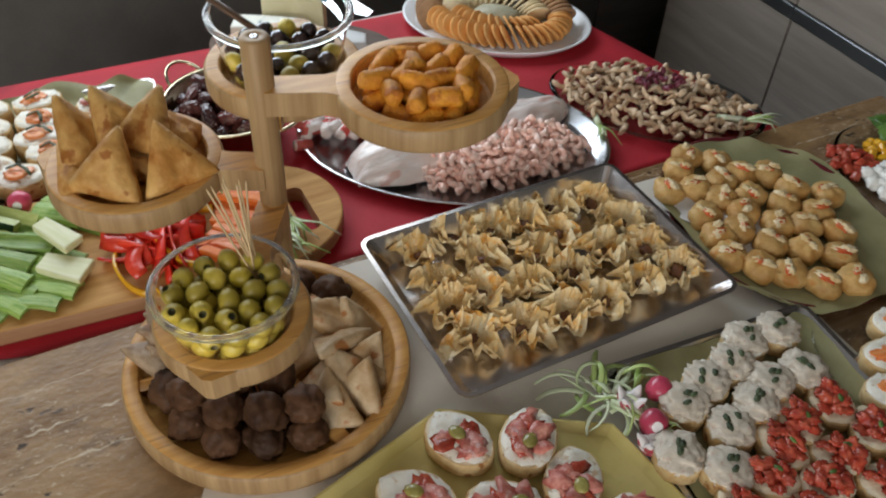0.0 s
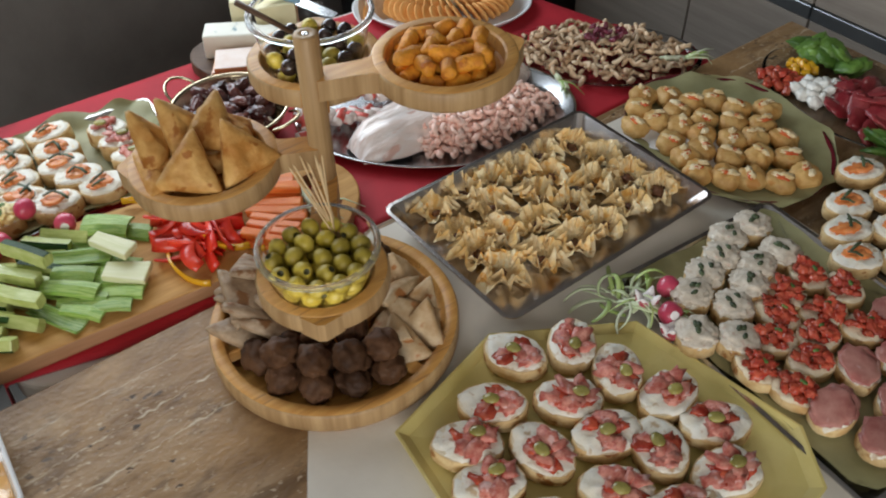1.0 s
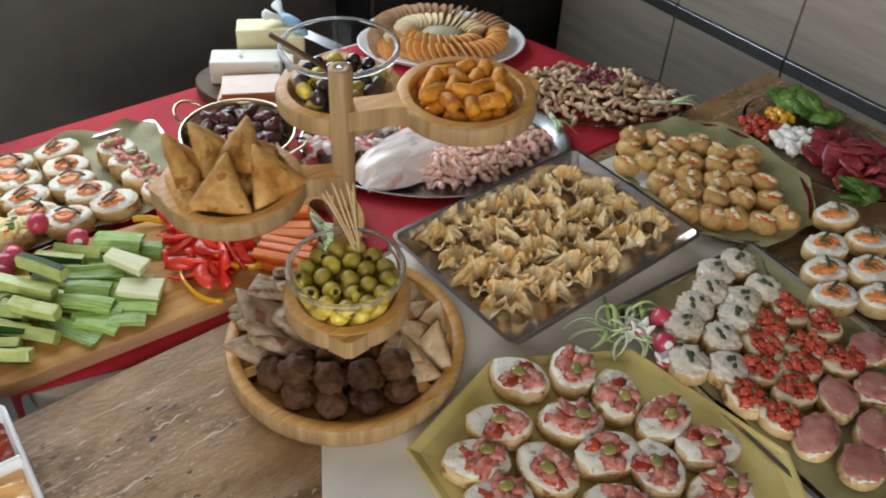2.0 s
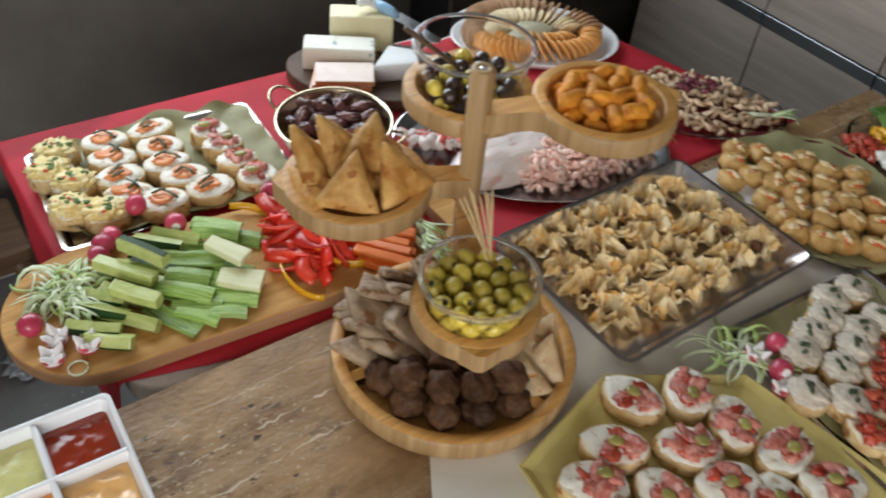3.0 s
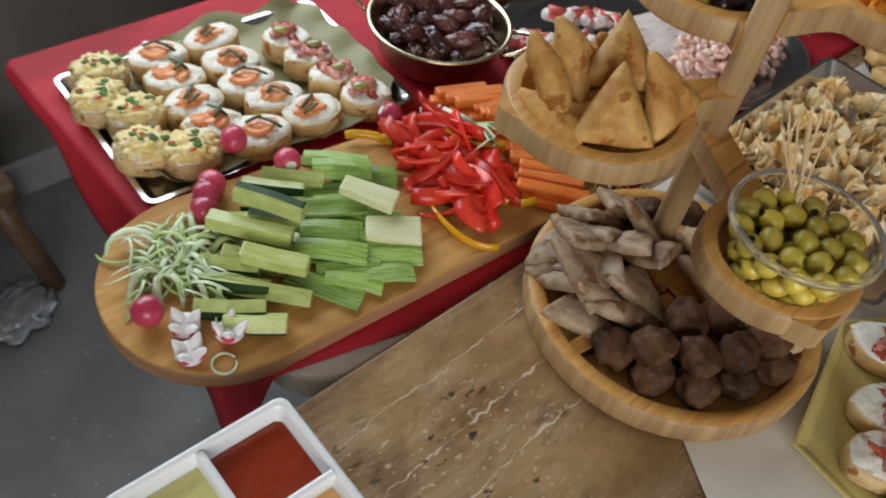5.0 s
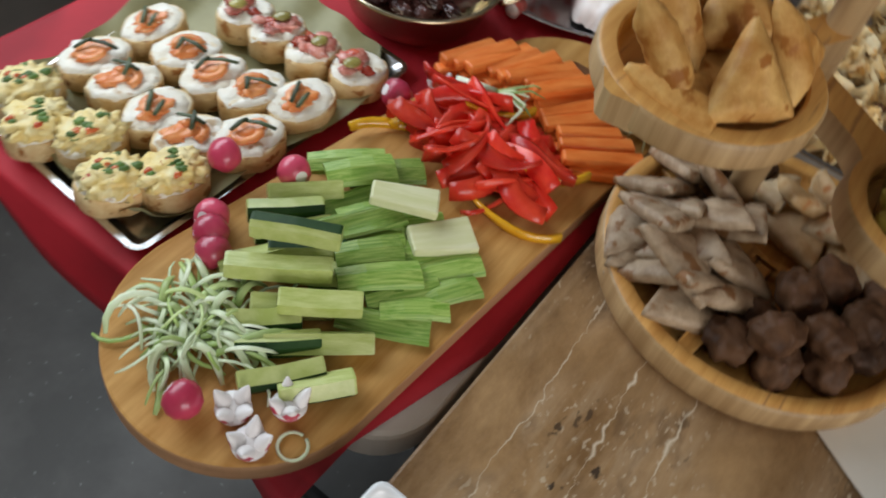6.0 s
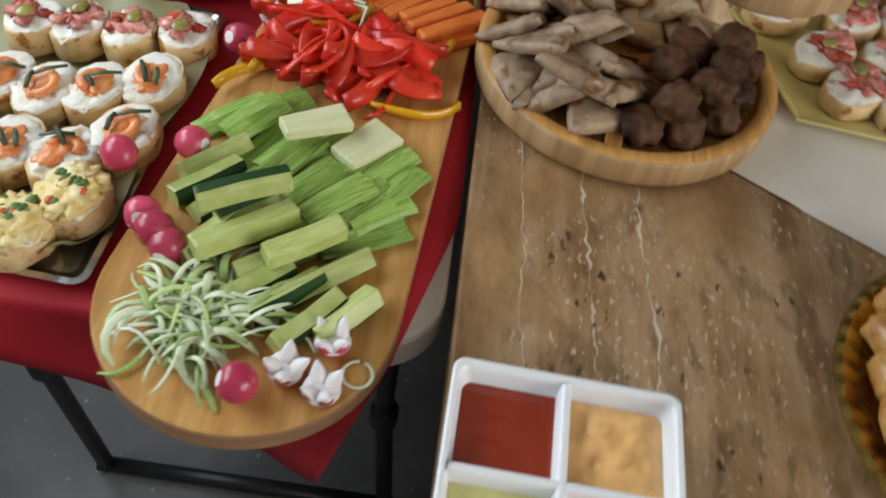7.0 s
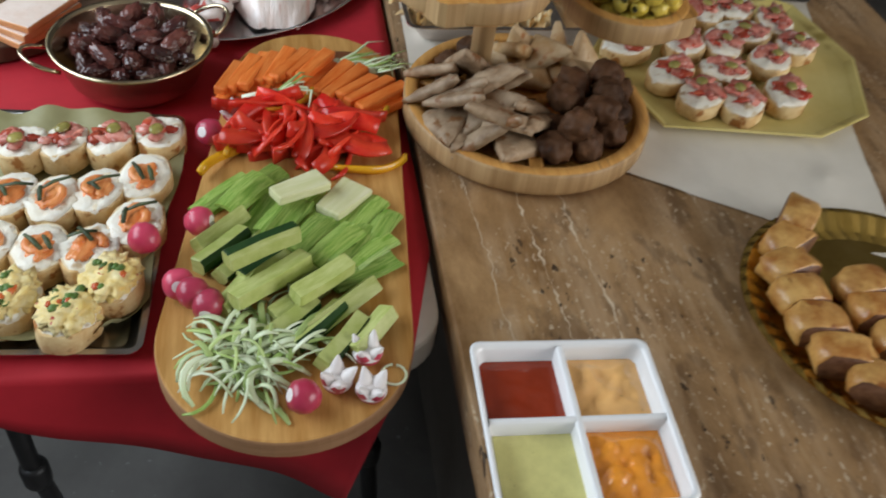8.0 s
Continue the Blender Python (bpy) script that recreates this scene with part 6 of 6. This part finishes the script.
pep = [mesh_of("pepper_strip", strip(0.076, 0.021, 0.0034, c * 0.8, tw, k), PEPPER_RED) for k, (c, tw) in enumerate(((0.5, 0.5), (-0.4, 0.3), (0.8, 0.8), (0.2, -0.5), (1.1, 0.2)))]
poses_ = []
for i in range(64):
    u, v = (i * 0.618) % 1, (i * 0.357 + 0.1) % 1
    x, y = 0.460 + 0.070 * u + 0.02 * v, 0.075 + 0.135 * v
    poses_.append(pose(x, y, VZ + 0.006 + 0.0062 * (i // 13), jit(35), jit(12), -55 + jit(60)))
place("pepper_strip", pep, poses_, "glossy red pepper strip", "pepper", "red pepper strips on the board")
yel = [mesh_of("pepper_strip", strip(0.10, 0.011, 0.004, c, 0.3, k + 3), PEPPER_YEL) for k, c in enumerate((0.7, -0.5))]
place("pepper_strip", yel, [pose(0.444, 0.062, VZ + 0.006, 0, 0, -78), pose(0.515, 0.205, VZ + 0.010, 20, 0, -38), pose(0.540, 0.155, VZ + 0.022, 10, 0, -60), pose(0.478, 0.222, VZ + 0.008, 0, 0, -50), pose(0.505, 0.070, VZ + 0.022, 10, 0, -65)],
      "glossy yellow pepper strip", "pepper", "yellow pepper strips on the board")
car = []
for k, L in enumerate((0.078, 0.086, 0.070)):
    bm = bmesh.new()
    box(bm, -L / 2, -0.0082, -0.0060, L / 2, 0.0082, 0.0060, 0.0026, 2)
    for v in bm.verts:
        v.co.y *= 1 + 0.25 * v.co.x / L
        v.co.z += 0.002 * math.cos(v.co.x * 30 + k)
    car.append(mesh_of("carrot_stick", bm, CARROT, False))
poses_ = []
for i in range(34):
    lv, j = i // 13, i % 13
    u = j / 12
    x, y = 0.588 + 0.030 * math.sin(u * 3.1) - 0.045 * max(0, u - 0.55) + 0.004 * lv, 0.205 - 0.175 * u + 0.008 * lv
    poses_.append(pose(x, y, VZ + 0.006 + 0.0112 * lv, jit(8), jit(3), -22 - 38 * max(0, u - 0.2) + jit(7)))
place("carrot_stick", car, poses_, "bright orange carrot stick", "carrot", "carrot sticks on the board")


# ---- radishes ----
def radish_mesh(seed):
    bm = bmesh.new()
    lathe(bm, [(0, -0.016), (0.002, -0.0155), (0.009, -0.013), (0.0148, -0.005), (0.0155, 0.002), (0.0125, 0.010), (0.006, 0.0135), (0.003, 0.0138), (0, 0.0135)], 20, wobble=0.08, seed=seed)
    for f in bm.faces:
        if f.calc_center_median().z > 0.0128:
            f.material_index = 1
    return mesh_of("radish", bm, [RADISH, RADISH_IN])


rm = [radish_mesh(k) for k in range(3)]
RADS = [(0.316, 0.296, 0.018), (0.354, 0.247, 0.0), (0.267, 0.262, 0.0), (0.240, 0.234, 0.0), (0.128, 0.151, 0.002), (0.499, 0.242, 0.004), (0.252, 0.248, 0.004), (0.938, -0.365, 0.002), (0.905, -0.398, 0.002)]
place("radish", rm, [pose(x, y, VZ + 0.0155 + z - (0.004 if z > 0.01 else 0), rnd.uniform(30, 150), jit(60), rnd.uniform(0, 360)) for x, y, z in RADS], "whole pink-red radish with white flecks", "radish", "radishes on the board")


def radish_rose(x, y, deg):
    t = thing("radish_rose", "radish cut open like a white-centred flower", "radish", pose(x, y, VZ, jit(8), jit(8), deg), "cut radishes on the board")
    bm = bmesh.new()
    lathe(bm, [(0, 0), (0.007, 0.0005), (0.012, 0.0045), (0.0142, 0.010), (0.0136, 0.0125), (0, 0.013)], 18)
    for f in bm.faces:
        if f.calc_center_median().z > 0.011:
            f.material_index = 1
    part("cup", bm, [RADISH, RADISH_IN], t)
    for k in range(4):
        bm = bmesh.new()
        lathe(bm, [(0, 0), (0.0078, 0.001), (0.0074, 0.006), (0.0042, 0.013), (0.0012, 0.0185), (0, 0.019)], 10, sx=0.75)
        bm.normal_update()
        for f in bm.faces:
            f.material_index = 0 if f.normal.x > 0.45 and f.calc_center_median().z < 0.013 else 1
        bm.transform(pose(0, 0, 0, 0, 0, 90 * k + 12 * (k % 2)) @ pose(0.0068, 0, 0.0085, 0, 30, 0))
        part("petal", bm, [RADISH, RADISH_IN], t)


for x, y, d in ((0.150, 0.122, 0), (0.137, 0.092, 25), (0.177, 0.091, 50), (0.545, 0.213, 10)):
    radish_rose(x + 0.0, y, d)
for x, y, d in ((0.901, -0.362, 20), (0.890, -0.418, 40)):
    radish_rose(x, y, d)
for o in [o for o in scene.objects if o.name.startswith("radish_rose") and o.matrix_basis.translation.x > 0.8]:
    o.matrix_basis.translation.z = 0.7655
    o["group"] = "cut radishes on the tray"
bm = bmesh.new()
tube(bm, [(0.0115 * math.cos(a), 0.0115 * math.sin(a), 0.001) for a in (2 * math.pi * i / 20 for i in range(20))], 0.0014, 6)
ob = tagged(part("onion_ring", bm, ONION_W), "thin pale onion ring on a cutting board", "onion")
ob.matrix_basis = pose(0.158, 0.069, VZ + 0.001)

# ---- curled spring onions ----
def curls(cx, cy, z, n, reach, seed, deg, label, fan=180):
    t = thing("spring_onion", label, "spring onion")
    r = random.Random(seed)
    for k in range(n):
        a = radians(deg + r.uniform(-fan, fan))
        c = Vector((cx + r.uniform(-0.42, 0.42) * reach, cy + r.uniform(-0.42, 0.42) * reach, z))
        pts, hgt = [], r.uniform(0.002, 0.020)
        L = reach * r.uniform(0.55, 1.15)
        turn = r.choice((-1, 1)) * r.uniform(0.1, 1.5)
        p = c.copy()
        for i in range(8):
            s = i / 7
            pts.append((p.x, p.y, z + 0.002 + hgt * math.sin(math.pi * min(1, s * 0.9 + 0.05))))
            a += turn * 0.28 * s * 1.4
            p += Vector((math.cos(a), math.sin(a), 0)) * L / 7
        bm = bmesh.new()
        w = r.choice((0.0015, 0.0022, 0.0034))
        tube(bm, pts, [w * 0.8, w, w, w, w, w * 0.95, w * 0.85, w * 0.5], 6, 0.25)
        part("blade", bm, ONION_W if k % 3 else ONION_G, t)
    return t


curls(0.190, 0.200, VZ, 66, 0.060, 5, 200, "heap of shredded pale green spring onion on a board")
curls(0.160, 0.194, VZ, 26, 0.050, 6, 190, "curled spring onion ends hanging over a board")
curls(0.195, 0.170, VZ + 0.006, 12, 0.08, 7, -30, "long spring onion shreds beside cucumber sticks", 50)
curls(0.892, -0.335, 0.764, 34, 0.060, 8, 150, "bushy spring onion curls beside cut radishes")
for x, y, z, deg, L, n, w in ((0.668, 0.085, VZ, -82, 0.11, 7, 0.022), (0.655, 0.060, VZ + 0.002, -95, 0.10, 6, 0.020), (0.640, 0.040, VZ + 0.004, -80, 0.08, 6, 0.024),
                              (0.562, 0.165, VZ + 0.024, -75, 0.085, 6, 0.022), (0.905, -0.385, 0.768, -60, 0.08, 4, 0.01)):
    t = thing("spring_onion", "green and white spring onion lying across other food", "spring onion", None, "spring onions beside vegetables")
    brush(t, x, y, z, deg, L, n, w)

# ---- strudel on the gold plate ----
sd = []
for k in range(3):
    bm = bmesh.new()
    n = 18
    ends = []
    box_ = lambda c: math.copysign(abs(c) ** 0.8, c)
    for s, grow in ((-1, 0.93), (-0.85, 1.0), (0, 1.05), (0.85, 1.0), (1, 0.93)):
        row = []
        for i in range(n):
            a = 2 * math.pi * i / n
            lump = 1 + 0.20 * noise.noise((math.cos(a) * 2, math.sin(a) * 2, k * 3 + s * 1.5)) + 0.08 * noise.noise((math.cos(a) * 7, math.sin(a) * 7, k * 3 + s * 4))
            row.append(bm.verts.new((s * 0.0185 + 0.002 * noise.noise((a, k, s)), 0.030 * grow * box_(math.cos(a)) * lump, max(0.0, 0.0185 + 0.0185 * grow * box_(math.sin(a)) * lump))))
        ends.append(row)
    for p, q in zip(ends, ends[1:]):
        for i in range(n):
            bm.faces.new((p[i], p[(i + 1) % n], q[(i + 1) % n], q[i]))
    for e in (ends[0], ends[-1]):
        f = bm.faces.new(e)
        f.material_index = 1
    bmesh.ops.recalc_face_normals(bm, faces=bm.faces)
    sd.append(mesh_of("strudel_slice", bm, [STRUDEL, FILLING]))
ST = [(0.336, -0.414, 52), (0.302, -0.388, 30), (0.264, -0.372, 15), (0.224, -0.365, 4), (0.184, -0.365, -6), (0.144, -0.374, -18), (0.106, -0.392, -32), (0.073, -0.422, -50), (0.196, -0.440, -8), (0.156, -0.448, -15), (0.232, -0.444, 5)]
place("strudel_slice", sd, [pose(x, y, 0.7545 + (0.010 if i == 0 else 0.002), jit(4), jit(3), a) for i, (x, y, a) in enumerate(ST)], "golden strudel slice with dark filling on a gold plate", "strudel", "strudel slices on the plate")

# ---- salad and cured meat on the glass plate ----
def bits(name, material, label, category, centre, radius, n, size, z, shape):
    ms = []
    for k in range(3):
        bm = bmesh.new()
        if shape == "cube":
            box(bm, -size, -size * 0.8, -size * 0.7, size, size * 0.8, size * 0.7, size * 0.35, 2)
        else:
            blob(bm, size, shape, 0.35, 2.0, k * 4.1, 3)
        ms.append(mesh_of(name, bm, material))
    ps = []
    for i in range(n):
        a, q = i * 2.39996, math.sqrt((i + 0.5) / n)
        ps.append(pose(centre[0] + radius[0] * q * math.cos(a), centre[1] + radius[1] * q * math.sin(a), z + size * 0.6 + size * 0.9 * (1 - q) + jit(0.002), jit(40), jit(40), rnd.uniform(0, 360)))
    place(name, ms, ps, label, category, label.split(" on ")[0] + " on the glass plate")


bits("tomato_piece", TOMATO, "chopped red tomato on a glass plate", "tomato", (1.482, -0.128), (0.035, 0.040), 22, 0.008, 0.758, "cube")
bits("yellow_pepper_piece", PEPPER_YEL, "chopped yellow pepper on a glass plate", "pepper", (1.540, -0.128), (0.030, 0.025), 12, 0.008, 0.758, "cube")
bits("mozzarella_piece", MOZZ, "torn white cheese on a glass plate", "cheese", (1.500, -0.195), (0.045, 0.035), 16, 0.012, 0.758, (1.1, 0.9, 0.7))
bits("cured_meat_slice", SALAMI, "folded dark red cured meat on a glass plate", "meat", (1.520, -0.295), (0.062, 0.085), 26, 0.024, 0.756, (1.2, 0.8, 0.25))
bits("lettuce_leaf", LETTUCE, "crumpled green lettuce leaf on a glass plate", "lettuce", (1.600, -0.140), (0.022, 0.06), 12, 0.022, 0.756, (1.2, 0.9, 0.35))
bits("lettuce_leaf", LETTUCE, "bright green lettuce leaf on a glass plate rim", "lettuce", (1.442, -0.352), (0.02, 0.025), 5, 0.022, 0.757, (1.2, 0.9, 0.3))

# ---- crumpled bag on the floor ----
bm = bmesh.new()
blob(bm, 0.06, (1.25, 0.9, 0.16), 0.35, 3.0, 8, 4, (0, 0, 0.010))
for v in bm.verts:
    v.co.z = max(v.co.z, 0.001)
BAG = mat("grey_film", (0.16, 0.17, 0.18), (0.30, 0.31, 0.33), 0.2, scale=25, bump=0.6, coat=0.5)
ob = tagged(part("plastic_bag", bm, BAG), "small crumpled grey plastic bag lying on the floor", "bag")
ob.matrix_basis = pose(0.155, 0.850, 0, 0, 0, 30)
